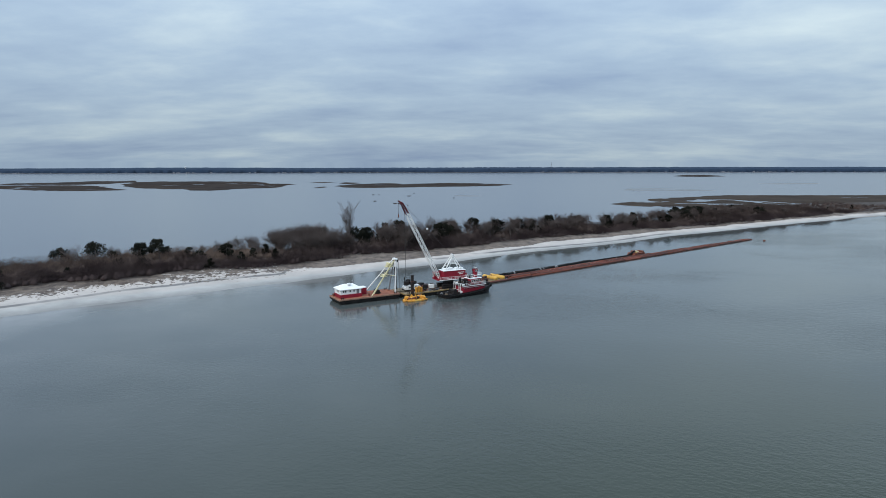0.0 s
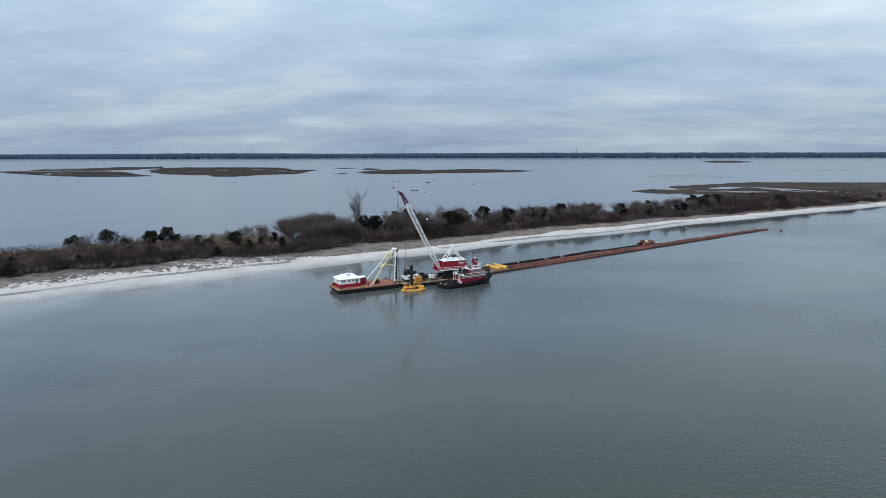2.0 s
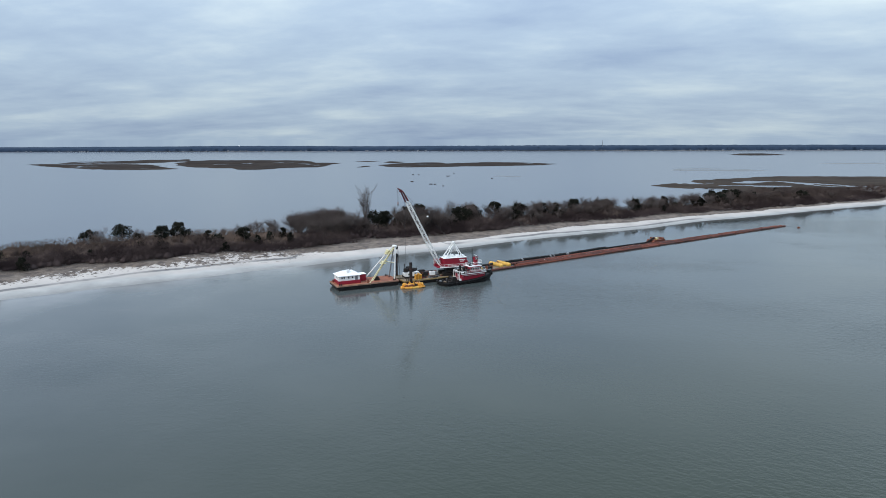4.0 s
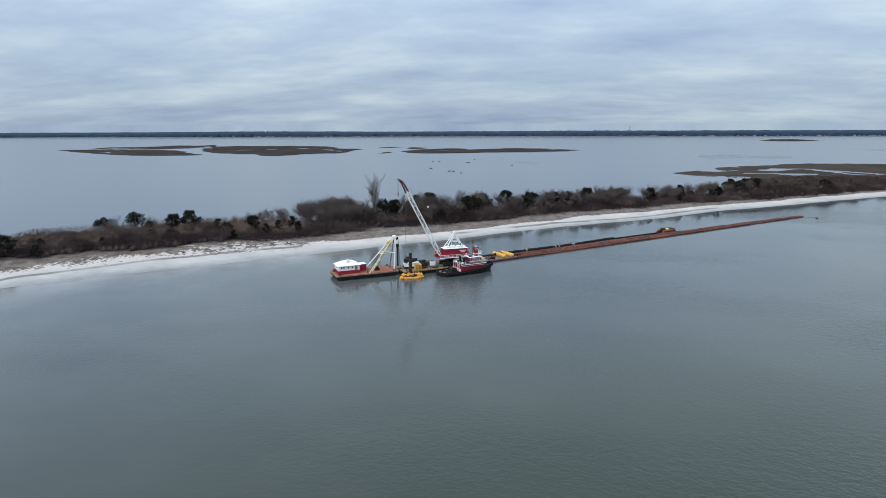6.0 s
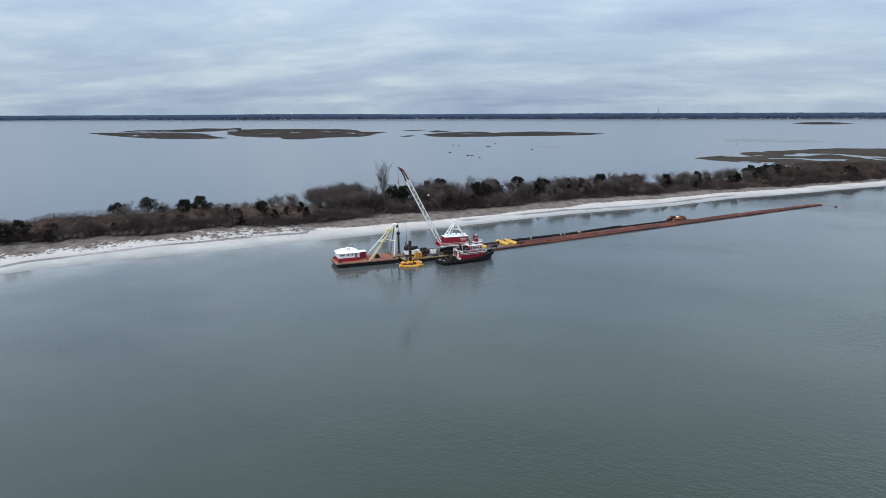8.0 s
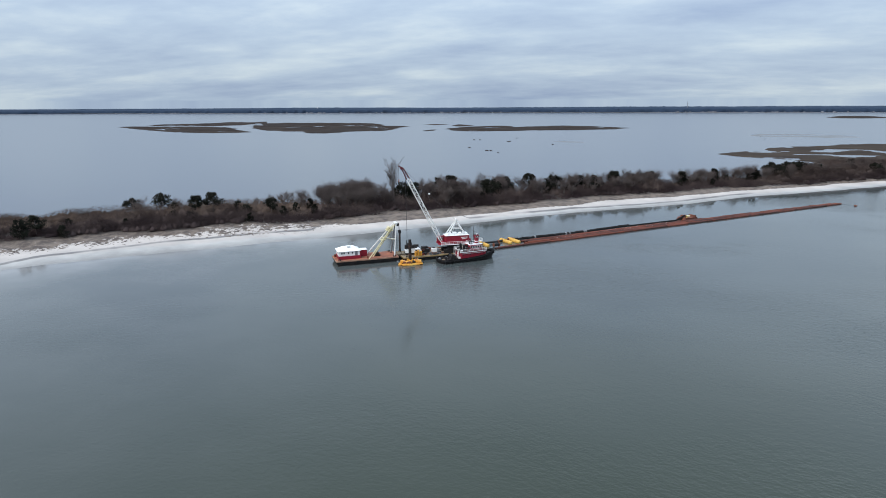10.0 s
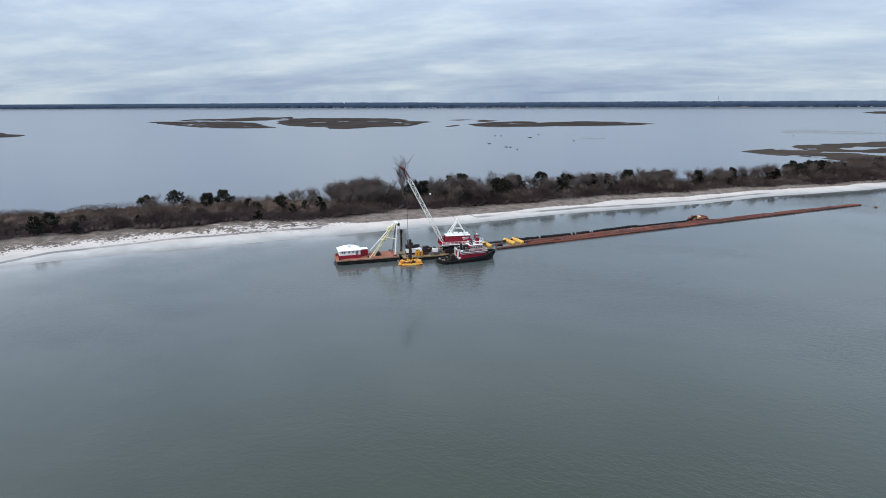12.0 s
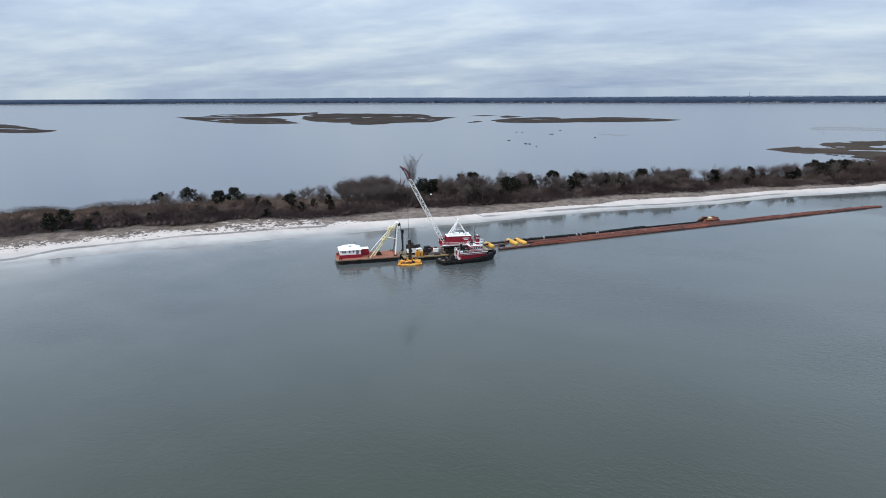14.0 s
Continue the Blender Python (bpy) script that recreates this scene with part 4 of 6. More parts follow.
def build_trees():
    rng = random.Random(4)
    used = set()
    cedars = [cedar_tree(20 + i, 8.6, wd) for i, wd in enumerate((6.4, 7.4, 5.6, 6.8, 8.0, 5.2))]
    bare = [bare_tree(60 + i, 10.0, sp, 5) for i, sp in enumerate((1.05, 1.2, 0.95, 1.1, 1.25))]
    broad = [cedar_tree(40 + i, 8.6, wd, True) for i, wd in enumerate((7.0, 7.6, 6.6))]
    # lone cedars over the low western scrub
    turn = 0
    for w, v, s in ((59.1, 298, 1.22), (71.6, 277, 1.08), (79.2, 278, 1.16), (46, 298, 1.0), (63, 285, 0.75), (67, 255, 0.7), (88, 267, 0.86), (91, 264, 0.7), (89, 245, 0.5), (102, 262, 0.92), (106, 256, 0.6), (119, 251, 0.68), (6.5, 250.5, 0.9), (11, 256, 0.95), (19.5, 255, 0.45), (42, 257.5, 0.5), (61, 267, 0.6), (21.6, 264, 0.6), (-62, 288, 1.0), (20, 250, 0.6)):
        turn += s > 0.9
        stand(broad[turn % 3] if s > 0.9 else rng.choice(cedars), *place(w, v), rng.uniform(0, 6.28), s, used)
    # the larger cedars that stand out along the middle of the spit and on its rise
    for w, v, s in ((174, 276, 1.05), (178, 271, 0.9), (200, 286, 1.05), (203, 277, 1.12), (207, 281, 1.0), (212, 250.5, 1.1), (216, 253, 0.95), (229, 262, 0.98), (234, 269, 1.05), (247, 266, 1.15), (257, 259, 1.08), (262, 261, 1.0), (267, 253, 0.92), (274, 255, 0.92), (285, 254.6, 0.98), (300, 255, 1.05),
                    (314, 252, 0.85), (331, 258, 1.0), (338, 239, 0.98), (343, 243, 0.9), (368, 241, 0.98), (385, 225, 0.7), (407, 240, 0.92), (423, 238, 1.0), (440, 242, 1.08), (435, 231, 0.9), (429, 236, 1.0), (446, 236, 0.95), (418, 228, 0.7), (426, 244, 1.05), (432, 248, 1.1), (438, 236, 1.0), (444, 247, 1.1), (421, 233, 0.85), (450, 241, 1.0)):
        turn += 1
        stand(broad[turn % 3] if turn % 2 else rng.choice(cedars), *place(w, v), rng.uniform(0, 6.28), s * 1.2, used)
    # the rounded bare grove, smaller trees before it, and thin lone trees west of it
    for w, v, s in ((128, 262, 1.0), (130, 272, 1.1), (133, 258, 1.05), (135, 266, 1.2), (138, 275, 1.25), (142, 265, 1.35), (145, 272, 1.35), (148, 260, 1.2), (151, 268, 1.3), (154, 276, 1.25), (156, 263, 1.1), (140, 256, 1.05), (146, 254, 0.95), (136, 280, 1.2), (149, 282, 1.25),
                    (112, 286, 0.85), (116, 282, 0.9), (120, 276, 0.95), (123, 284, 0.95), (118, 268, 0.7), (64, 293, 0.75), (48, 290, 0.95), (101, 290, 0.7), (107, 287, 0.75), (66, 287, 0.65)):
        stand(rng.choice(bare), *place(w, v), rng.uniform(0, 6.28), s * rng.uniform(0.98, 1.1), used)
    for w, v, s in ((112, 258, 0.75), (118, 250, 0.5), (121, 265, 0.75), (166, 270, 0.8), (170, 262, 1.0), (176, 270, 1.1), (181, 262, 1.0)):
        stand(rng.choice(cedars), *place(w, v), rng.uniform(0, 6.28), s, used)
    for _ in range(36):
        w, v = rng.uniform(127, 157), rng.uniform(252, 286)
        s = np.interp(w, (127, 133, 142, 150, 157), (0.95, 1.15, 1.3, 1.28, 1.05)) * np.interp(v, (248, 260, 290), (0.85, 1.0, 1.05))
        stand(rng.choice(bare), *place(w, v), rng.uniform(0, 6.28), s * rng.uniform(0.92, 1.06), used)
    # mixed cedar wood along the middle of the spit
    n = 0
    while n < 150:
        w = rng.uniform(176, 470)
        d = rng.uniform(30, 62)
        v = float(np.interp(w, SHORE_W, SHORE_V)) + d
        x, y = place(w, v)
        _, dd, _, scrub, back = (float(np.ravel(q)[0]) for q in spit(np.array([x]), np.array([y])))
        if dd - scrub < 5 or back < 10:
            continue
        tall = np.interp(dd - scrub, (3, 14, 40), (0.5, 0.95, 1.05)) * np.interp(w, (170, 240, 420, 470), (1.15, 1.0, 0.9, 0.75))
        if rng.random() < 0.24:
            stand(rng.choice(cedars), x, y, rng.uniform(0, 6.28), tall * rng.uniform(0.6, 1.0), used)
        else:
            stand(rng.choice(bare), x, y, rng.uniform(0, 6.28), tall * rng.uniform(1.0, 1.32), used)
        n += 1
    # the wooded rise and scattered trees towards the marsh
    for _ in range(46):
        w = rng.uniform(430, 640)
        v = float(np.interp(w, SHORE_W, SHORE_V)) + rng.uniform(24, 34 + (w - 420) * 0.55)
        x, y = place(w, v)
        s = np.interp(w, (430, 490, 530, 640), (0.8, 1.05, 0.8, 0.5)) * rng.uniform(0.7, 1.1)
        stand(rng.choice(cedars if rng.random() < 0.5 else bare), x, y, rng.uniform(0, 6.28), s, used)
    # the one tall tree
    tall = slender_tree(23, 24.2)
    stand(tall, -70.8, 300.6, 0.4, 1.0, used)


build_brush()
build_grass()
build_trees()


# ---- the dredging fleet ----
def barge(name, m, length, width, deck, deck_mat, label, rake=1.6, edge=None):
    """A flat steel deck barge: raked hull, deck plates, rubbing strake, coaming, bitts and tyres."""
    ob = thing(name, m, label, "barge")
    bm = prism(fresh(), [(0, deck - 0.02), (length, deck - 0.02), (length, deck - 0.75), (length - rake, -0.7), (rake, -0.7), (0, deck - 0.75)], 0, width)
    hull = part("hull", bm, HULL_BLACK, ob)
    for i in range(int(length // 3) + 1):
        x = 0.6 + i * 3.0
        if x < length - 0.3:
            part("hull_rib", box(fresh(), x - 0.06, x + 0.06, -0.07, 0.0, 0.15, deck - 0.2), HULL_BLACK, hull)
    nx, ny = max(2, int(length // 3.5)), 3
    for i in range(nx):
        for j in range(ny):
            x0, y0 = 0.05 + (length - 0.1) * i / nx, 0.05 + (width - 0.1) * j / ny
            part("deck_plate", box(fresh(), x0, x0 + (length - 0.1) / nx - 0.03, y0, y0 + (width - 0.1) / ny - 0.03, deck - 0.02, deck + 0.03 + 0.006 * ((i * 7 + j * 3) % 3)), deck_mat, ob)
    for y0, y1 in ((-0.1, 0.12), (width - 0.12, width + 0.1)):
        part("rubbing_strake", box(fresh(), -0.05, length + 0.05, y0, y1, deck - 0.36, deck + 0.1, 0.03), edge or RUST, ob)
    for x0, x1 in ((-0.1, 0.12), (length - 0.12, length + 0.1)):
        part("end_strake", box(fresh(), x0, x1, 0.13, width - 0.13, deck - 0.36, deck + 0.09, 0.03), edge or RUST, ob)
    for x in (1.2, length - 1.4):
        for y in (0.5, width - 0.5):
            bm = fresh()
            for dx in (-0.28, 0.28):
                rod(bm, (x + dx, y, deck), (x + dx, y, deck + 0.6), 0.13, None, 8)
                rod(bm, (x + dx, y, deck + 0.56), (x + dx, y, deck + 0.63), 0.18, None, 8)
            rod(bm, (x - 0.45, y, deck + 0.3), (x + 0.45, y, deck + 0.3), 0.06, None, 6)
            part("bitt", bm, DARK_STEEL, ob)
    for i in range(int(length // 4.5)):
        part("tyre_fender", torus(fresh(), (2.4 + i * 4.5, -0.2, deck - 0.75), (0, 1, 0), 0.36, 0.15), RUBBER, ob)
    return ob


D1, D2 = 1.6, 1.35
A1, A2, AT, AC = 36.0, 38.0, 40.6, 211.0
BARGE_1 = pose(-46.3, 189.0, 0, 0, 0, A1)
BARGE_2 = pose(-27.2, 200.9, 0, 0, 0, A2)
barge("deck_barge", BARGE_1, 21.0, 8.6, D1, RUST_DECK, "black-hulled flat deck barge with a rusty red deck", edge=material("pale rusty edge", (0.36, 0.22, 0.15), (0.2, 0.10, 0.07), 0.8))
barge("crane_barge", BARGE_2, 31.0, 9.6, D2, TIMBER, "long flat crane barge with a worn timber deck and pale edge", edge=material("ochre edge paint", (0.36, 0.25, 0.10), (0.2, 0.13, 0.07), 0.7))


def window(parent, name, x0, x1, y, z0, z1, face=-1, along="x"):
    """A framed pane on a wall that faces -y (or +-x)."""
    def bx(bm, a0, a1, d0, d1, c0, c1):
        if along == "x":
            return box(bm, a0, a1, min(y + face * d0, y + face * d1), max(y + face * d0, y + face * d1), c0, c1)
        return box(bm, min(y + face * d0, y + face * d1), max(y + face * d0, y + face * d1), a0, a1, c0, c1)
    pane = part(name, bx(fresh(), x0, x1, -0.02, 0.03, z0, z1), PANE, parent, "dark glass")
    fr = fresh()
    t = 0.06
    bx(fr, x0 - t, x0, -0.02, 0.06, z0 - t, z1 + t)
    bx(fr, x1, x1 + t, -0.02, 0.06, z0 - t, z1 + t)
    bx(fr, x0, x1, -0.02, 0.06, z0 - t, z0)
    bx(fr, x0, x1, -0.02, 0.06, z1, z1 + t)
    part("window_frame", fr, WHITE, pane)
    return pane


def rail(name, pts, parent, height=1.0, r=0.045, mat=None, gap=1.4):
    """A pipe railing along a run of points: posts and two rails."""
    bm = fresh()
    for a, b in zip(pts, pts[1:]):
        a, b = Vector(a), Vector(b)
        for k in (0.5, 1.0):
            rod(bm, a + Vector((0, 0, height * k)), b + Vector((0, 0, height * k)), r, None, 5)
        n = max(1, int((b - a).length / gap))
        for i in range(n + 1):
            p = a.lerp(b, i / n)
            rod(bm, p, p + Vector((0, 0, height)), r, None, 5)
    return part(name, bm, mat or WHITE, parent)


def deckhouse():
    ob = thing("deckhouse", BARGE_1 @ pose(1.2, 2.0, D1 + 0.03), "white deckhouse with a low gable roof on a red base", "cabin")
    L, W, base, wall, ridge = 7.0, 5.2, 1.1, 2.75, 4.05
    part("base", box(fresh(), -0.15, L + 0.25, -0.15, W + 0.15, 0, base, 0.05), RED, ob, "red steel plinth")
    walls = part("wall", box(fresh(), 0, L, 0, W, base, wall, 0.03), WHITE, ob, "white painted walls")
    o, inset = 0.35, 1.9
    low = [(-o, -o, wall), (L + o, -o, wall), (L + o, W + o, wall), (-o, W + o, wall)]
    top = [(inset, W / 2, ridge), (L - inset, W / 2, ridge)]
    bm = fresh()
    v = [bm.verts.new(p) for p in low + top] + [bm.verts.new((x, y, z - 0.14)) for x, y, z in low]
    for f in ((0, 1, 5, 4), (1, 2, 5), (2, 3, 4, 5), (3, 0, 4), (0, 6, 7, 1), (1, 7, 8, 2), (2, 8, 9, 3), (3, 9, 6, 0), (6, 9, 8, 7)):
        bm.faces.new([v[k] for k in f])
    rf = part("roof", bm, ROOF_WHITE, ob, "white coated hip roof")
    for i in range(1, 9):
        x = i * L / 9
        zt = wall + (ridge - wall) * min(1, (x + o) / (inset + o), (L + o - x) / (inset + o))
        yt = -o + (W / 2 + o) * min(1, (x + o) / (inset + o), (L + o - x) / (inset + o))
        part("roof_seam", rod(fresh(), (x, -o, wall + 0.02), (x, yt, zt + 0.02), 0.03, None, 4), ROOF_WHITE, rf)
    for x in (0.8, 1.5, 3.0, 4.3):
        window(walls, "window", x, x + 0.45, 0.0, base + 0.7, base + 1.3)
    door = part("door", box(fresh(), 5.4, 6.25, -0.05, 0.02, base + 0.02, base + 1.75), GREY_STEEL, ob, "grey steel door")
    part("handle", box(fresh(), 6.07, 6.15, -0.1, -0.05, base + 0.85, base + 0.95), DARK_STEEL, door)
    window(walls, "window", 1.6, 2.5, 0.0, base + 0.6, base + 1.3, -1, "y")
    vent = part("vent_hood", rod(fresh(), (5.4, W / 2 + 0.8, wall + 0.3), (5.4, W / 2 + 0.8, ridge + 0.5), 0.18), GREY_STEEL, ob)
    part("vent_cap", rod(fresh(), (5.4, W / 2 + 0.8, ridge + 0.5), (5.4, W / 2 + 0.8, ridge + 0.62), 0.3), GREY_STEEL, vent)
    part("roof_box", box(fresh(), 3.0, 4.0, W / 2 - 1.4, W / 2 - 0.5, ridge - 0.35, ridge + 0.25, 0.03), ROOF_WHITE, ob)
    shed = thing("equipment_shed", BARGE_1 @ pose(6.9, 4.4, D1 + 0.03), "red steel equipment shed beside the deckhouse", "shed")
    part("body", box(fresh(), 1.6, 4.2, 0, 2.6, 0, 2.2, 0.04), RED, shed)
    part("roof", box(fresh(), 1.5, 4.3, -0.1, 2.7, 2.2, 2.32, 0.03), ROOF_WHITE, shed, "pale flat lid")
    for i in range(6):
        part("side_rib", box(fresh(), 1.75 + i * 0.42, 1.83 + i * 0.42, -0.04, 0, 0.1, 2.1), RED, shed)
    # loose drums and boxes by the house
    for i, (x, y, mat) in enumerate(((0.6, 6.6, RUST), (10.6, 1.1, RUST), (11.2, 6.4, DARK_STEEL))):
        d = thing("oil_drum", BARGE_1 @ pose(x, y, D1 + 0.04), "dark rusty steel drum on the barge deck", "drum", "drums on deck")
        bm = rod(fresh(), (0, 0, 0), (0, 0, 0.88), 0.29, None, 12)
        for z in (0.28, 0.58):
            torus(bm, (0, 0, z), (0, 0, 1), 0.29, 0.02, 12, 4)
        part("drum_body", bm, mat, d)


def ladder_truss(name, a, b, wide, side, parent, mat, rungs=9, r=0.13):
    """Two rails and rungs with diagonals, from a to b."""
    a, b, side = Vector(a), Vector(b), Vector(side).normalized() * wide / 2
    bm = fresh()
    rod(bm, a - side, b - side * 0.7, r, None, 7)
    rod(bm, a + side, b + side * 0.7, r, None, 7)
    for i in range(1, rungs):
        t, t2 = i / rungs, (i + 1) / rungs
        p = a.lerp(b, t)
        rod(bm, p - side * (1 - 0.3 * t), p + side * (1 - 0.3 * t), r * 0.6, None, 6)
        if i < rungs - 1:
            q = a.lerp(b, t2)
            rod(bm, p - side * (1 - 0.3 * t), q + side * (1 - 0.3 * t2), r * 0.5, None, 5)
    return part(name, bm, mat, parent)


def a_frame():
    ob = thing("a_frame_hoist", BARGE_1 @ pose(0, 0, D1 + 0.04), "tall white and cream steel A-frame hoist on the barge end", "hoist")
    top = 10.8
    apex = Vector((20.9, 3.4, top))
    for y in (1.4, 6.2):
        part("leg", rod(fresh(), (19.9, y, 0), apex + Vector((0.1, -0.75 if y < 4 else 0.75, 0)), 0.23, 0.19, 8), WHITE if y < 4 else GREY_STEEL, ob, "white raking leg" if y < 4 else "dark raking leg")
        part("foot_plate", box(fresh(), 19.5, 20.3, y - 0.4, y + 0.4, 0, 0.18, 0.03), RUST, ob)
    ladder_truss("stair_truss", (11.8, 1.3, 0), apex + Vector((-0.5, -0.5, -0.3)), 2.9, (0.6, 0.8, 0), ob, CREAM, 7, 0.16)
    part("back_stay", rod(fresh(), (11.6, 7.2, 0), apex + Vector((-0.4, 0.6, 0)), 0.2, None, 8), WHITE, ob, "white back stay")
    part("cross_brace", rod(fresh(), Vector((11.7, 1.2, 0)).lerp(apex, 0.55), Vector((11.6, 7.2, 0)).lerp(apex, 0.55), 0.13, None, 7), CREAM, ob)
    part("cross_brace", rod(fresh(), Vector((11.6, 7.2, 0)).lerp(apex, 0.55), Vector((19.9, 1.4, 0)).lerp(apex, 0.52), 0.12, None, 7), WHITE, ob)
    part("cross_brace", rod(fresh(), Vector((11.7, 1.2, 0)).lerp(apex, 0.58), Vector((19.9, 1.4, 0)).lerp(apex, 0.5), 0.12, None, 7), CREAM, ob)
    part("platform", box(fresh(), 17.6, 19.8, 2.2, 4.8, top - 2.3, top - 2.12, 0.02), CREAM, ob)
    part("hoist_motor", rod(box(fresh(), 17.9, 19.3, 2.6, 4.2, top - 2.12, top - 1.4, 0.08), (18.6, 2.3, top - 1.2), (18.6, 4.5, top - 1.2), 0.3, None, 12), CREAM, ob, "cream hoist motor")
    part("landing", box(fresh(), 15.4, 17.2, 1.4, 3.6, 5.6, 5.75, 0.02), CREAM, ob)
    rail("landing_rail", [(15.4, 1.4, 5.75), (17.2, 1.4, 5.75), (17.2, 3.6, 5.75)], ob, 0.95, 0.05, CREAM)
    rail("platform_rail", [(17.6, 2.2, top - 2.12), (19.8, 2.2, top - 2.12), (19.8, 4.8, top - 2.12)], ob, 0.9, 0.05, CREAM)
    part("crosshead", box(fresh(), apex.x - 0.45, apex.x + 0.5, 2.3, 4.5, top - 0.2, top + 0.4, 0.05), WHITE, ob)
    part("sheave", torus(rod(fresh(), (apex.x + 0.75, 3.3, top - 0.5), (apex.x + 0.75, 3.65, top - 0.5), 0.5, None, 14), (apex.x + 0.75, 3.48, top - 0.5), (0, 1, 0), 0.5, 0.1), DARK_STEEL, ob)
    for y in (3.25, 3.7):
        part("hoist_wire", rod(fresh(), (apex.x + 1.2, y, top - 0.5), (apex.x + 1.9, y, -0.6), 0.04, None, 5), CABLE, ob)
    part("winch", rod(box(fresh(), 13.6, 15.4, 2.9, 5.0, 0, 0.5), (14.5, 2.7, 0.85), (14.5, 5.2, 0.85), 0.55, None, 14), DARK_STEEL, ob)


def spud(name, x, y, z0, z1, r, label, cap):
    ob = thing(name, pose(x, y, 0), label, "pile")
    part("pile", rod(fresh(), (0, 0, z0), (0, 0, z1), r, None, 14), DARK_STEEL, ob)
    if cap:
        part("cap", ball(rod(fresh(), (0, 0, z1 - 0.9), (0, 0, z1), r * 1.5, None, 14), (0, 0, z1), r * 1.5, 0.6), RUBBER, ob)
    for z in (z0 + 3.6, z1 - 2.2):
        part("collar", torus(fresh(), (0, 0, z), (0, 0, 1), r, 0.07, 14, 5), RUST, ob)


def yellow_raft():
    """The heaped yellow work float off the joint of the two barges: rows of short float tanks, gear and dark gaps."""
    ob = thing("float_raft", pose(-23.9, 198.9, 0, 0, 0, 33), "orange-yellow work float of heaped tanks lying on the water", "float")
    rng = random.Random(8)
    part("float_deck", box(fresh(), -3.4, 3.6, -1.7, 1.7, 0.1, 0.5, 0.12), YELLOW, ob)
    for j, y in enumerate((-1.5, -0.5, 0.5, 1.5)):
        x0 = (-2.6, -3.9, -3.6, -2.4)[j]
        for i in range((5, 7, 7, 5)[j]):
            x = x0 + i * 1.12 + rng.uniform(-0.08, 0.08)
            r = rng.uniform(0.4, 0.5)
            a, lift = rng.uniform(-0.2, 0.2), rng.uniform(0.1, 0.3)
            dx, dy = 0.46 * math.cos(a), 0.46 * math.sin(a)
            bm = rod(fresh(), (x - dx, y - dy, lift), (x + dx, y + dy, lift), r, None, 10)
            rod(bm, (x + dx, y + dy, lift), (x + dx * 1.4, y + dy * 1.4, lift), r, r * 0.6, 10)
            rod(bm, (x - dx * 1.4, y - dy * 1.4, lift), (x - dx, y - dy, lift), r * 0.6, r, 10)
            part("float_tank", bm, rng.choice((YELLOW, YELLOW, YELLOW, PALE_YELLOW)), ob)
    for _ in range(26):
        x, y, a = rng.uniform(-3.0, 3.0), rng.uniform(-1.3, 1.3), rng.uniform(0, 180)
        w, d, h = rng.uniform(0.7, 1.6), rng.uniform(0.5, 0.9), rng.uniform(0.4, 0.85)
        part("float_block", box(fresh(), -w / 2, w / 2, -d / 2, d / 2, 0, h, 0.08, pose(x, y, rng.uniform(0.45, 0.7), rng.uniform(-14, 14), rng.uniform(-14, 14), a)), rng.choice((YELLOW, YELLOW, YELLOW, PALE_YELLOW, RUST)), ob)
    for a, b in (((-3.4, -1.0, 0.7), (0.6, 1.4, 1.0)), ((-0.4, -1.6, 0.7), (3.2, 0.8, 0.85)), ((-2.2, 1.5, 0.7), (2.4, 1.2, 0.9)), ((0.2, -1.2, 1.2), (1.0, 1.5, 1.1))):
        part("spar", rod(fresh(), a, b, 0.13, None, 8), DARK_STEEL, ob, "dark steel spar")
    for x, y in ((-1.1, 0.6), (1.9, -0.2), (0.5, 0.9)):
        part("post", rod(fresh(), (x, y, 0.5), (x + 0.1, y, 1.9), 0.12, None, 8), YELLOW, ob)
    for x, y in ((2.3, 1.1),):
        part("plastic_drum", rod(fresh(), (x, y, 0.6), (x + 0.15, y, 1.35), 0.27, None, 10), WHITE, ob, "white plastic drum")
    part("rope_coil", torus(torus(fresh(), (0.6, -0.7, 1.0), (0, 0, 1), 0.35, 0.09), (0.6, -0.7, 1.15), (0, 0, 1), 0.3, 0.09), CABLE, ob)


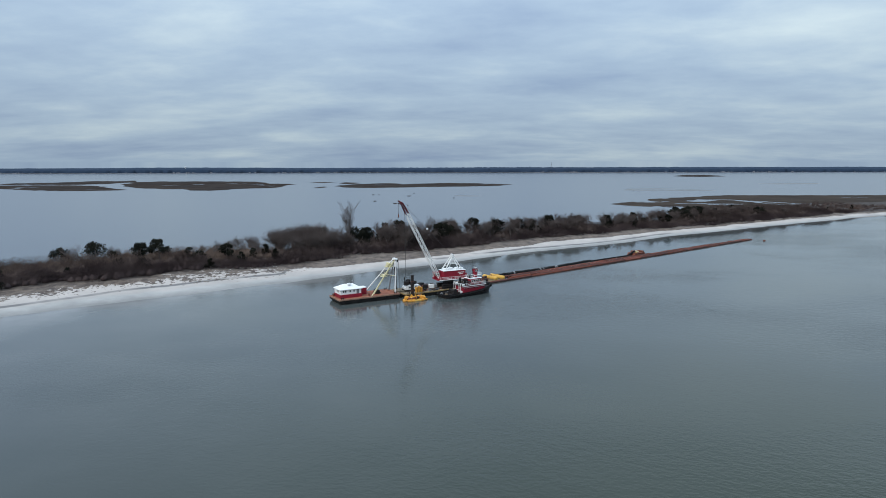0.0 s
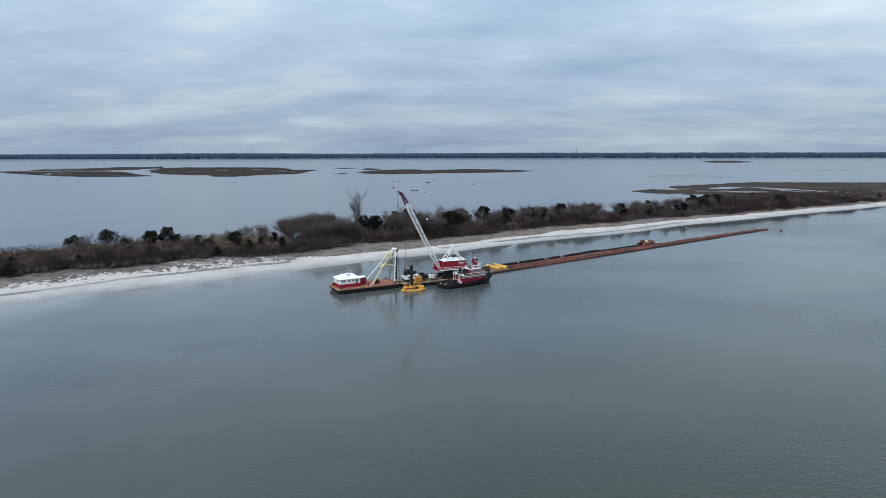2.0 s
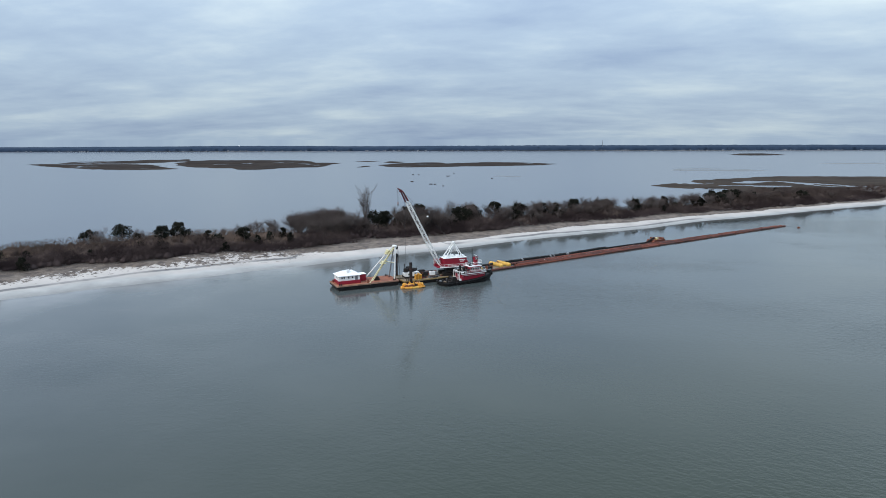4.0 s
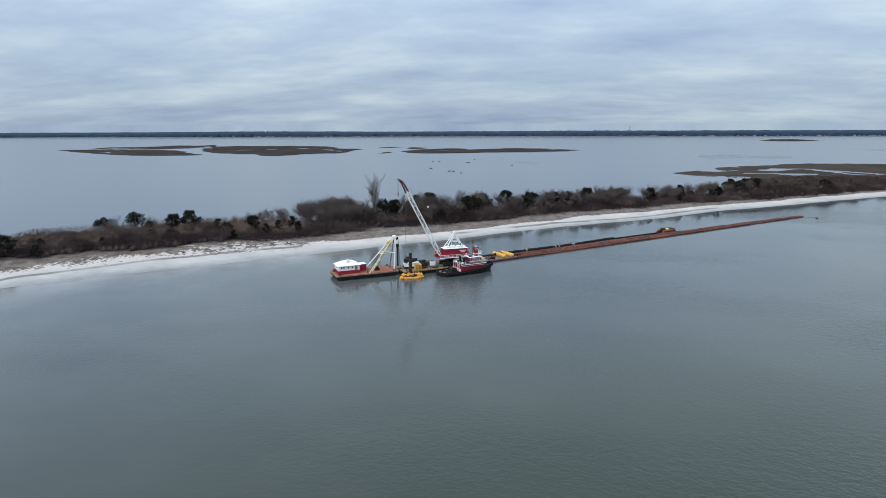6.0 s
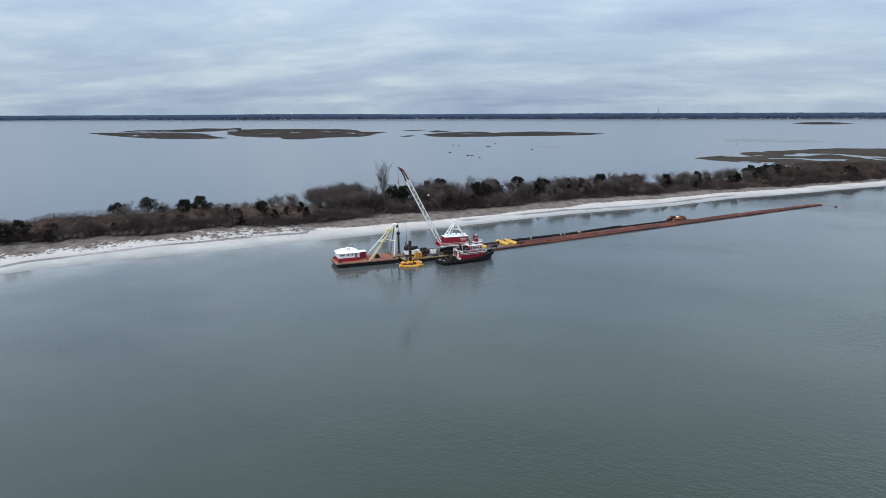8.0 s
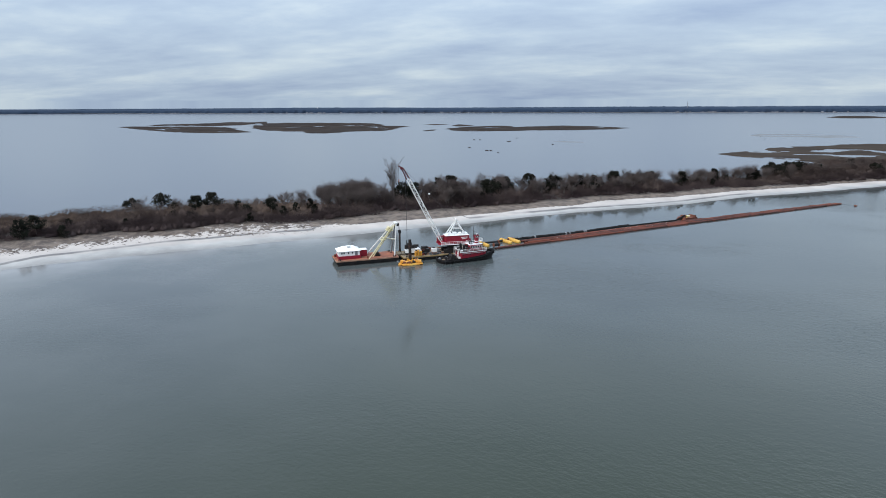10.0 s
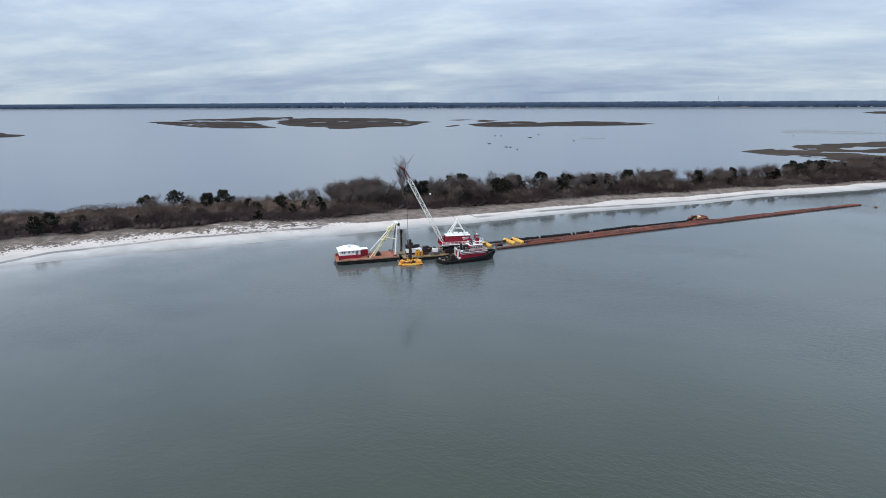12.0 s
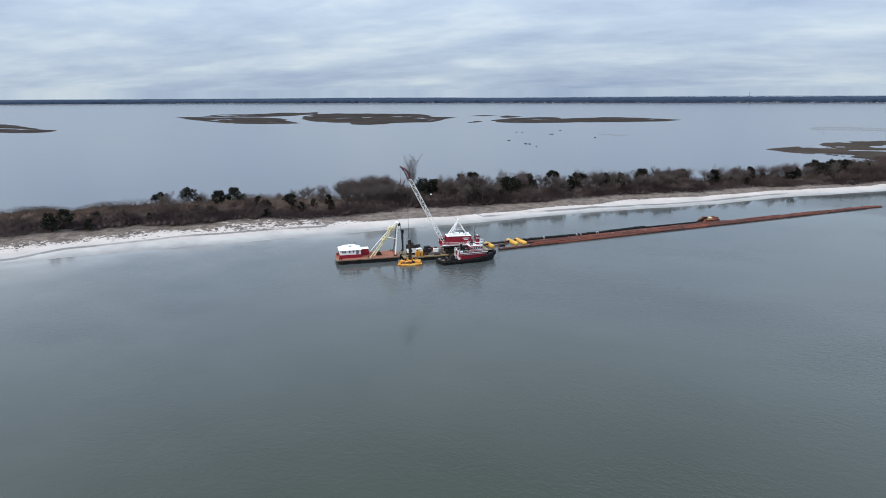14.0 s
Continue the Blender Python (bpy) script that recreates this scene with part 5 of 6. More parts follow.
def barge_gear():
    """Winch cabin, engines, drums and clutter on the crane barge's open deck."""
    def at(x, y, turn=0):
        return BARGE_2 @ pose(x, y, D2 + 0.045, 0, 0, turn)
    ob = thing("winch_cabin", at(1.6, 3.4, -8), "low white winch house with black machinery heaped on its roof", "cabin")
    part("lower_wall", box(fresh(), 0, 5.6, 0, 3.4, 0, 0.7, 0.04), DARK_STEEL, ob, "dark lower wall")
    up = part("upper_wall", prism(fresh(), [(0.05, 0.7), (5.5, 0.7), (5.5, 1.5), (5.0, 2.0), (0.9, 2.0), (0.05, 1.4)], 0.05, 3.35), WHITE, ob, "white upper wall with sloped ends")
    part("roof", box(fresh(), 0.9, 5.0, -0.1, 3.5, 2.0, 2.1, 0.04), ROOF_WHITE, ob, "white flat roof")
    for x in (1.2, 3.3):
        window(up, "window", x, x + 0.7, 0.05, 1.1, 1.65)
    for x, y, w, h in ((-0.2, 0.6, 1.5, 1.2), (0.9, 1.9, 1.6, 1.5), (1.9, 0.7, 1.3, 1.0), (3.0, 1.6, 1.2, 0.9), (4.0, 2.4, 0.9, 0.7)):
        part("roof_machine", box(rod(fresh(), (x, y, 2.1 + h), (x + w, y, 2.1 + h), 0.28, None, 10), x, x + w, y - 0.35, y + 0.45, 2.1, 2.1 + h, 0.04), DARK_STEEL, ob, "black roof machinery")
    part("jib_arm", rod(fresh(), (1.2, 1.2, 3.4), (5.2, 0.8, 2.3), 0.16, 0.1, 8), DARK_STEEL, ob, "black folded jib arm")
    part("exhaust", rod(fresh(), (0.7, 2.6, 2.0), (0.7, 2.6, 4.6), 0.13), DARK_STEEL, ob)
    for x, y, s in ((4.4, 0.9, 1.0), (5.3, 0.8, 1.15), (6.3, 1.0, 0.9)):
        t = thing("fuel_tank", at(x, y), "upright yellow fuel tank at the barge edge", "tank", "yellow deck tanks")
        part("tank_body", rod(rod(fresh(), (0, 0, 0), (0, 0, 1.7 * s), 0.42, None, 12), (0, 0, 1.7 * s), (0, 0, 1.7 * s + 0.14), 0.42, 0.2, 12), YELLOW, t)
        part("valve", rod(fresh(), (0, -0.42, 0.3), (0, -0.6, 0.3), 0.07), DARK_STEEL, t)
    ob = thing("deck_winch", at(8.0, 3.0, 6), "dark greasy double-drum deck winch", "winch")
    part("bed", box(fresh(), 0, 2.6, 0, 2.2, 0, 0.35, 0.04), DARK_STEEL, ob)
    for y in (0.2, 1.2):
        dr = part("drum", rod(fresh(), (0.8, y, 0.95), (0.8, y + 0.8, 0.95), 0.5, None, 14), RUST, ob)
        for yy in (y, y + 0.8):
            part("flange", rod(fresh(), (0.8, yy - 0.03, 0.95), (0.8, yy + 0.03, 0.95), 0.75, None, 16), DARK_STEEL, dr)
    part("engine", box(fresh(), 1.5, 2.5, 0.4, 1.8, 0.35, 1.5, 0.08), DARK_STEEL, ob)
    ob = thing("generator", at(10.9, 3.3, -10), "white diesel generator set on a steel skid", "generator")
    part("skid", box(fresh(), 0, 3.0, 0, 1.5, 0, 0.25, 0.03), RUST, ob)
    part("canopy", box(fresh(), 0.1, 1.9, 0.1, 1.4, 0.25, 1.55, 0.08), WHITE, ob)
    part("radiator", box(fresh(), 2.0, 2.9, 0.15, 1.35, 0.25, 1.35, 0.05), GREY_STEEL, ob)
    part("muffler", rod(fresh(), (0.4, 0.75, 1.75), (1.5, 0.75, 1.75), 0.16), DARK_STEEL, ob)
    ob = thing("generator", at(8.6, 6.4, 4), "dark diesel pump set on a steel skid", "generator")
    part("skid", box(fresh(), 0, 3.6, 0, 1.5, 0, 0.25, 0.03), RUST, ob)
    part("canopy", box(fresh(), 0.1, 2.2, 0.1, 1.4, 0.25, 1.7, 0.08), DARK_STEEL, ob)
    part("pump", rod(fresh(), (2.5, 0.75, 0.8), (3.4, 0.75, 0.8), 0.45, 0.3, 12), RUST, ob)
    rng = random.Random(3)
    for i in range(52):
        x, y = rng.uniform(5.6, 15.4), rng.choice((rng.uniform(0.6, 2.3), rng.uniform(5.6, 8.8)))
        kind = rng.random()
        if kind < 0.35:
            c = thing("rope_coil", at(x, y), "coil of dark mooring rope on deck", "rope", "coils on deck")
            part("turns", torus(torus(fresh(), (0, 0, 0.1), (0, 0, 1), 0.5, 0.11), (0, 0, 0.28), (0, 0, 1), 0.44, 0.11), CABLE, c)
        elif kind < 0.7:
            c = thing("timber_baulk", at(x, y, rng.uniform(-20, 30)), "weathered timber baulks stacked on deck", "timber", "timber on deck")
            for k in range(3):
                part("baulk", box(fresh(), 0, rng.uniform(1.6, 2.6), k * 0.33, k * 0.33 + 0.3, 0, 0.3, 0.02), TIMBER if k else RUST, c)
        else:
            c = thing("steel_box", at(x, y, rng.uniform(0, 40)), "small dark steel tool box on deck", "box", "boxes on deck")
            part("box_body", box(fresh(), 0, 1.1, 0, 0.7, 0, 0.6, 0.03), rng.choice((RED, DARK_STEEL, GREY_STEEL, YELLOW)), c)
            part("lid", box(fresh(), -0.03, 1.13, -0.03, 0.73, 0.6, 0.66, 0.01), DARK_STEEL, c)
    # ramp of boards between the barges
    g = thing("gangway", BARGE_1 @ pose(20.6, 2.6, D1 + 0.13, 0, 3, 4), "pale plank gangway bridging the two barges", "gangway")
    for k in range(4):
        part("plank", box(fresh(), 0, 4.0, k * 0.36, k * 0.36 + 0.32, 0, 0.08), TIMBER, g)


def crane():
    """The lattice-boom crane: crawler base, turntable, red house, white gantry, boom with red head, lines and hook."""
    cx, cy = -14.4, 214.8
    ob = thing("lattice_crane", pose(cx, cy, D2 + 0.05, 0, 0, AC), "red barge crane with a white lattice boom and white gantry", "crane")
    floor = 3.0
    for s in (-1, 1):
        tr = part("track_frame", box(fresh(), -3.6, 3.6, s * 2.0 - 0.55, s * 2.0 + 0.55, 0.25, 1.25, 0.2), DARK_STEEL, ob)
        for i in range(24):
            x = -3.5 + i * 0.304
            part("track_shoe", box(fresh(), x - 0.13, x + 0.13, s * 2.0 - 0.68, s * 2.0 + 0.68, 1.25, 1.36), DARK_STEEL, tr)
            part("track_shoe", box(fresh(), x - 0.13, x + 0.13, s * 2.0 - 0.68, s * 2.0 + 0.68, 0.0, 0.25), DARK_STEEL, tr)
    part("carbody", box(fresh(), -1.7, 1.7, -1.5, 1.5, 0.5, 1.9, 0.15), DARK_STEEL, ob)
    part("turntable", rod(fresh(), (0, 0, 1.9), (0, 0, 2.6), 1.7, None, 24), DARK_STEEL, ob)
    part("revolving_frame", box(fresh(), -5.3, 4.2, -1.7, 1.7, 2.5, floor, 0.05), DARK_STEEL, ob)
    house = part("house", box(fresh(), -5.4, 3.0, -1.95, 1.95, floor, floor + 2.9, 0.06), RED, ob, "red machinery house")
    for i in range(9):
        x = -4.9 + i * 0.92
        for s in (-1, 1):
            part("panel_seam", box(fresh(), x - 0.03, x + 0.03, s * 1.97 - 0.02, s * 1.97 + 0.02, floor + 0.1, floor + 2.8), RED, house)
    # lettering that cannot be read: pale bars on the rear of both sides
    for s in (-1, 1):
        for z, n, w in ((2.05, 6, 0.26), (1.55, 4, 0.26)):
            for k in range(n):
                x = -4.8 + k * 0.4 + (0 if n == 6 else 0.4)
                part("letter_bar", box(fresh(), x, x + w, s * 1.985 - 0.012, s * 1.985 + 0.012, floor + z, floor + z + 0.3), WHITE, house)
    part("counterweight", box(fresh(), -6.1, -5.4, -1.8, 1.8, floor - 0.3, floor + 1.7, 0.15), RED, ob)
    part("roof", box(fresh(), -5.5, 3.1, -2.05, 2.05, floor + 2.9, floor + 3.02, 0.03), ROOF_WHITE, ob, "white roof")
    for x0, x1, y0, y1, h in ((-5.1, -3.7, -1.3, 0.9, 0.5), (-3.4, -2.0, -0.4, 1.5, 0.7), (0.4, 1.8, -1.5, 0.3, 0.45), (-1.6, -0.2, -1.5, -0.2, 0.6)):
        part("roof_hatch", box(fresh(), x0, x1, y0, y1, floor + 3.02, floor + 3.02 + h, 0.05), ROOF_WHITE, ob, "white roof box")
    part("exhaust", rod(fresh(), (-3.0, 1.2, floor + 3.0), (-3.0, 1.2, floor + 4.6), 0.16), DARK_STEEL, ob)
    cab = part("cab", box(fresh(), 3.1, 5.4, -1.95, -0.75, floor - 0.1, floor + 2.4, 0.06), RED, ob, "red operator cab")
    window(cab, "window", -1.75, -0.95, 5.4, floor + 0.9, floor + 2.0, 1, "y")
    window(cab, "window", 3.4, 5.0, -0.75, floor + 1.1, floor + 2.0, 1)
    part("front_deck", box(fresh(), 3.05, 5.3, -0.7, 1.95, floor - 0.1, floor + 0.05, 0.02), RED, ob)
    part("front_winch", rod(box(fresh(), 3.1, 4.2, 0.2, 1.7, floor + 0.05, floor + 0.6, 0.1), (3.7, 0.2, floor + 0.7), (3.7, 1.8, floor + 0.7), 0.4, None, 14), RED, ob)
    for s in (-1, 1):
        part("walkway", box(fresh(), -5.4, 4.6, s * 2.35 - 0.38, s * 2.35 + 0.38, floor - 0.12, floor, 0.02), WHITE, ob, "white walkway")
        rail("handrail", [(-5.4, s * 2.7, floor), (4.6, s * 2.7, floor)], ob, 0.95, 0.05)
    # gantry
    apex = Vector((-1.2, 0, 10.9))
    for s in (-1, 1):
        a = apex + Vector((0, s * 0.55, 0))
        part("gantry_leg", rod(fresh(), (2.2, s * 1.35, floor + 3.0), a, 0.19, None, 8), WHITE, ob)
        part("gantry_leg", rod(fresh(), (-4.3, s * 1.35, floor + 3.0), a, 0.19, None, 8), WHITE, ob)
        p, q = Vector((2.2, s * 1.35, floor + 3.0)).lerp(a, 0.45), Vector((-4.3, s * 1.35, floor + 3.0)).lerp(a, 0.45)
        part("gantry_brace", rod(fresh(), p, q, 0.09, None, 6), WHITE, ob)
    for t in (0.3, 0.6):
        for x in (2.2, -4.3):
            p = Vector((x, 1.35, floor + 3.0)).lerp(apex + Vector((0, 0.55, 0)), t)
            part("gantry_brace", rod(fresh(), p, (p.x, -p.y, p.z), 0.09, None, 6), WHITE, ob)
    for s in (-1, 1):
        part("mast_strut", rod(fresh(), (0.6, s * 1.1, floor + 3.0), apex + Vector((0.2, s * 0.4, 0)), 0.1, None, 6), WHITE, ob)
    part("gantry_head", rod(box(fresh(), apex.x - 0.4, apex.x + 0.4, -0.75, 0.75, apex.z - 0.2, apex.z + 0.25, 0.06), (apex.x, -0.8, apex.z + 0.3), (apex.x, 0.8, apex.z + 0.3), 0.28, None, 12), WHITE, ob)
    # boom: four chords with lacing, tapered at both ends
    foot, tip = Vector((3.6, 0, floor - 0.2)), Vector((17.2, 0.0, 29.3))
    d = (tip - foot).normalized()
    side, up = Vector((0, 1, 0)), d.cross(Vector((0, 1, 0))).normalized()
    if up.z < 0:
        up = -up
    length = (tip - foot).length
    def corner(s, j, k):
        half_w = np.interp(s, (0, 5.0, length - 6, length), (0.95, 0.64, 0.64, 0.36))
        half_h = np.interp(s, (0, 5.0, length - 6, length), (0.18, 0.6, 0.6, 0.28))
        return foot + d * s + side * (j * half_w) + up * (k * half_h)
    cuts = [0, 2.5, 5.0] + [5.0 + (length - 11.0) * i / 11 for i in range(1, 12)] + [length - 4.0, length - 2.0, length]
    red_from = length - 3.4
    for a, b in zip(cuts, cuts[1:]):
        head = (a + b) / 2 > red_from
        bm = fresh()
        for j in (-1, 1):
            for k in (-1, 1):
                rod(bm, corner(a, j, k), corner(b, j, k), 0.09 if not head else 0.15, None, 6)
        flip = cuts.index(a) % 2 * 2 - 1
        for k in (-1, 1):
            rod(bm, corner(a, -flip, k), corner(b, flip, k), 0.05, None, 5)
        for j in (-1, 1):
            rod(bm, corner(a, j, -flip), corner(b, j, flip), 0.05, None, 5)
            rod(bm, corner(b, j, -1), corner(b, j, 1), 0.06, None, 5)
        part("boom_section", bm, DARK_RED if head else WHITE, ob, "dark red boom head" if head else "white lattice section")
    hp = tip + d * 0.2
    part("boom_sheave", rod(fresh(), hp + Vector((0.25, -0.5, -0.1)), hp + Vector((0.25, 0.5, -0.1)), 0.5, None, 14), DARK_RED, ob)
    part("boom_nose", rod(fresh(), hp, hp + Vector((1.3, 0, 0.75)), 0.28, 0.2, 8), DARK_RED, ob, "dark red nose")
    # pendants and boom hoist, with a white equaliser ball on the way
    knot = apex.lerp(tip, 0.51) + Vector((0, 0, 0.2))
    part("equaliser", ball(fresh(), knot, 0.34, 0.8), WHITE, ob, "white round equaliser block")
    for s in (-0.4, 0.4):
        o = Vector((0, s, 0))
        part("pendant_wire", rod(fresh(), tip + o - d * 0.5 + up * 0.3, knot + o * 0.6, 0.02, None, 5), CABLE, ob)
        part("pendant_wire", rod(fresh(), knot + o * 0.6, apex + o, 0.02, None, 5), CABLE, ob)
    for s, x in ((-0.25, 0.35), (0.25, 0.5)):
        part("hoist_wire", rod(fresh(), hp + Vector((x - 1.4, s, -1.6)), Vector((hp.x + x - 1.7, s, 0.6)), 0.03, None, 5), CABLE, ob)
    for s in (-0.12, 0.12):
        part("hook_wire", rod(fresh(), hp + Vector((1.25, s, 0.6)), (hp.x + 1.2, s, hp.z - 3.6), 0.03, None, 5), CABLE, ob)
    hook = part("hook_block", ball(box(fresh(), hp.x + 1.05, hp.x + 1.35, -0.15, 0.15, hp.z - 4.3, hp.z - 3.6, 0.1), (hp.x + 1.2, 0, hp.z - 4.4), 0.2), RUST, ob, "rusty hook block")
    part("hook", torus(fresh(), (hp.x + 1.2, 0, hp.z - 4.75), (0, 1, 0), 0.18, 0.07), DARK_STEEL, hook)


def tug():
    """The red and black tug made fast along the crane barge."""
    m = pose(-16.4, 203.2, 0, 0, 0, AT) @ pose(0.3, 0, 0) @ Matrix.Diagonal((0.94, 1, 0.97, 1))
    ob = thing("tugboat", m, "red and white tugboat with a black hull moored along the barge", "boat")
    L = 22.4
    def beam(x):
        return 3.45 * (1 - np.clip((1.8 - x) / 1.8, 0, 1) ** 2.2 * 0.62) * (1 - np.clip((x - 14.5) / (L - 14.5), 0, 1) ** 2.1 * 0.9)
    def sheer(x):
        return 1.4 + 1.5 * np.clip((x - 7) / (L - 7), 0, 1) ** 1.7
    xs = np.linspace(0, L, 30)
    bm = fresh()
    rings = []
    for x in xs:
        b, top = float(beam(x)), float(sheer(x))
        pts = [(x, -b, top), (x, -b * 0.98, 0.4), (x, -b * 0.86, -0.6), (x, b * 0.86, -0.6), (x, b * 0.98, 0.4), (x, b, top)]
        inner = [(x, b - 0.14, top), (x, b - 0.16, top - 0.8), (x, -b + 0.16, top - 0.8), (x, -b + 0.14, top)]
        if x > 17:
            k = (x - 17) / (L - 17)
            pts = [(px - (top - pz) * 0.35 * k, py, pz) for px, py, pz in pts]
        rings.append([bm.verts.new(p) for p in pts + inner])
    for a, b in zip(rings, rings[1:]):
        for i in range(10):
            j = (i + 1) % 10
            bm.faces.new((a[i], a[j], b[j], b[i]))
    bm.faces.new(rings[0])
    bm.faces.new(rings[-1][::-1])
    part("hull", bm, HULL_BLACK, ob, "black hull with raised bulwark")
    bm = fresh()
    rows = [[bm.verts.new((x, s * max(0.05, float(beam(x)) - 0.2), float(sheer(x)) - 0.74)) for s in (-1, 1)] for x in xs[1:-1]]
    for a, b in zip(rows, rows[1:]):
        bm.faces.new((a[0], b[0], b[1], a[1]))
    part("deck", bm, material("dark worn deck paint", (0.045, 0.03, 0.028), (0.025, 0.022, 0.022), 0.8), ob)
    for s in (-1, 1):
        bm = fresh()
        for a, b in zip(xs[:-1], xs[1:]):
            rod(bm, (a, s * (float(beam(a)) + 0.05), float(sheer(a)) - 0.45), (b, s * (float(beam(b)) + 0.05), float(sheer(b)) - 0.45), 0.17, None, 6)
        part("rubbing_strake", bm, RUBBER, ob)
    for i in range(10):
        x = 1.6 + i * 1.75
        for s in (-1, 1):
            part("tyre_fender", torus(fresh(), (x, s * (float(beam(x)) + 0.22), float(sheer(x)) - 0.85), (0, 1, 0), 0.42, 0.18, 12, 6), RUBBER, ob)
    bm = fresh()
    for k in range(7):
        a = -1.2 + k * 0.4
        ball(bm, (L - 0.25 - abs(a) * 0.55, a, 2.2), 0.5, 1.5, 1)
    part("bow_fender", bm, RUBBER, ob)
    part("stern_fender", torus(torus(fresh(), (-0.1, -0.7, 0.9), (1, 0, 0), 0.42, 0.18), (-0.1, 0.7, 0.9), (1, 0, 0), 0.42, 0.18), RUBBER, ob)
    # lower deckhouse
    z0, z1 = 0.9, 3.25
    low = part("deckhouse", box(fresh(), 7.9, 17.9, -2.35, 2.35, z0, z1, 0.25), RED, ob, "red lower deckhouse")
    part("boat_deck", box(fresh(), 7.5, 18.1, -2.6, 2.6, z1, z1 + 0.1, 0.03), DARK_RED, ob, "dark red boat deck")
    for s in (-1, 1):
        part("deck_edge", box(fresh(), 7.5, 18.1, s * 2.63 - 0.04, s * 2.63 + 0.04, z1 - 0.06, z1 + 0.16), WHITE, ob)
    for i in range(7):
        x = 8.9 + i * 1.35
        for s in (-1, 1):
            port = part("porthole", rod(fresh(), (x, s * 2.34, 2.35), (x, s * 2.4, 2.35), 0.17, None, 12), PANE, low)
            part("rim", torus(fresh(), (x, s * 2.4, 2.35), (0, 1, 0), 0.18, 0.03, 12, 5), DARK_STEEL, port)
    for x in (10.4, 14.9):
        door = part("door", box(fresh(), x, x + 0.7, -2.42, -2.34, 1.0, 2.7, 0.02), RED, low)
        part("handle", box(fresh(), x + 0.55, x + 0.62, -2.46, -2.42, 1.8, 1.9), DARK_STEEL, door)
    for s in (-1, 1):
        rail("boat_deck_rail", [(7.6, s * 2.6, z1 + 0.12), (18.0, s * 2.6, z1 + 0.12)], ob, 0.9, 0.035, None, 1.6)
        part("white_band", box(fresh(), 8.2, 17.6, s * 2.37 - 0.03, s * 2.37 + 0.03, z1 - 0.56, z1 - 0.46), WHITE, low, "white painted band")
    rail("boat_deck_rail", [(18.0, -2.6, z1 + 0.12), (18.0, 2.6, z1 + 0.12)], ob, 0.9, 0.03)
    # white aft frame, ladder and lockers behind the house
    bm = fresh()
    for y in (-1.9, -0.9, 0.9, 1.9):
        rod(bm, (7.2, y, 0.75), (7.2, y, z1 + 1.0), 0.07, None, 6)
    for z in (2.0, z1 + 0.95):
        rod(bm, (7.2, -1.9, z), (7.2, 1.9, z), 0.07, None, 6)
    part("aft_frame", bm, WHITE, ob, "white pipe frame")
    for y in (-1.7, -1.2):
        part("ladder_rail", rod(fresh(), (6.6, y, 0.75), (7.6, y, z1 + 0.9), 0.05, None, 6), WHITE, ob)
    part("aft_locker", box(fresh(), 7.3, 8.1, -2.1, -1.3, 0.76, 1.7, 0.05), WHITE, ob, "white steel locker")
    part("wing_box", box(fresh(), 10.5, 11.4, -1.9, -1.1, z1 + 0.12, z1 + 1.15, 0.05), RED, ob, "red deck box")
    rail("boat_deck_rail", [(7.6, -2.6, z1 + 0.12), (7.6, 2.6, z1 + 0.12)], ob, 0.95, 0.05)
    # wheelhouse
    zw = 5.4
    wh = part("wheelhouse", box(fresh(), 11.6, 16.6, -1.9, 1.9, z1 + 0.12, zw, 0.2), RED, ob, "red wheelhouse")
    for i in range(5):
        for s in (-1, 1):
            window(wh, "window", 12.0 + i * 0.9, 12.65 + i * 0.9, s * 1.9, z1 + 1.15, zw - 0.35, s)
    for i in range(3):
        window(wh, "window", -1.5 + i * 1.05, -0.65 + i * 1.05, 16.6, z1 + 1.15, zw - 0.35, 1, "y")
    part("wheelhouse_roof", box(fresh(), 11.5, 16.8, -1.95, 1.95, zw, zw + 0.14, 0.05), ROOF_WHITE, ob, "white wheelhouse roof")
    for x, y, w, h in ((12.0, -1.2, 1.1, 0.5), (13.0, 0.6, 0.8, 0.7), (12.4, 0.3, 0.5, 0.9)):
        part("roof_gear", box(fresh(), x, x + w, y, y + 0.7, zw + 0.14, zw + 0.14 + h, 0.06), DARK_STEEL, ob, "dark roof gear")
    rail("roof_rail", [(13.4, -1.85, zw + 0.14), (12.1, -1.85, zw + 0.14), (12.1, 1.85, zw + 0.14), (13.4, 1.85, zw + 0.14)], ob, 0.8, 0.035)
    part("wheelhouse_band", box(fresh(), 11.65, 16.55, -1.94, 1.94, z1 + 0.72, z1 + 0.86), WHITE, wh, "white painted band")
    # raised pilot tower
    tower = part("pilot_tower", box(fresh(), 14.6, 15.8, -0.65, 0.65, zw + 0.14, 7.5, 0.12), RED, ob, "narrow red raised pilot tower")
    part("pilot_gallery", box(fresh(), 14.2, 17.2, -1.15, 1.15, 6.3, 6.42, 0.03), WHITE, ob)
    rail("gallery_rail", [(15.8, -1.1, 6.42), (17.15, -1.1, 6.42), (17.15, 1.1, 6.42), (15.8, 1.1, 6.42)], ob, 0.8, 0.05)
    part("searchlight_stand", ball(rod(fresh(), (16.5, 0.3, 6.42), (16.5, 0.3, 7.0), 0.09), (16.5, 0.3, 7.15), 0.26, 1, 1), WHITE, ob, "white searchlight")
    top = part("pilot_cab", box(fresh(), 14.4, 16.0, -0.8, 0.8, 7.5, 8.45, 0.1), RED, ob, "red pilot cab with windows")
    for s in (-1, 1):
        for x in (14.55, 15.3):
            window(top, "window", x, x + 0.5, s * 0.8, 7.75, 8.2, s)
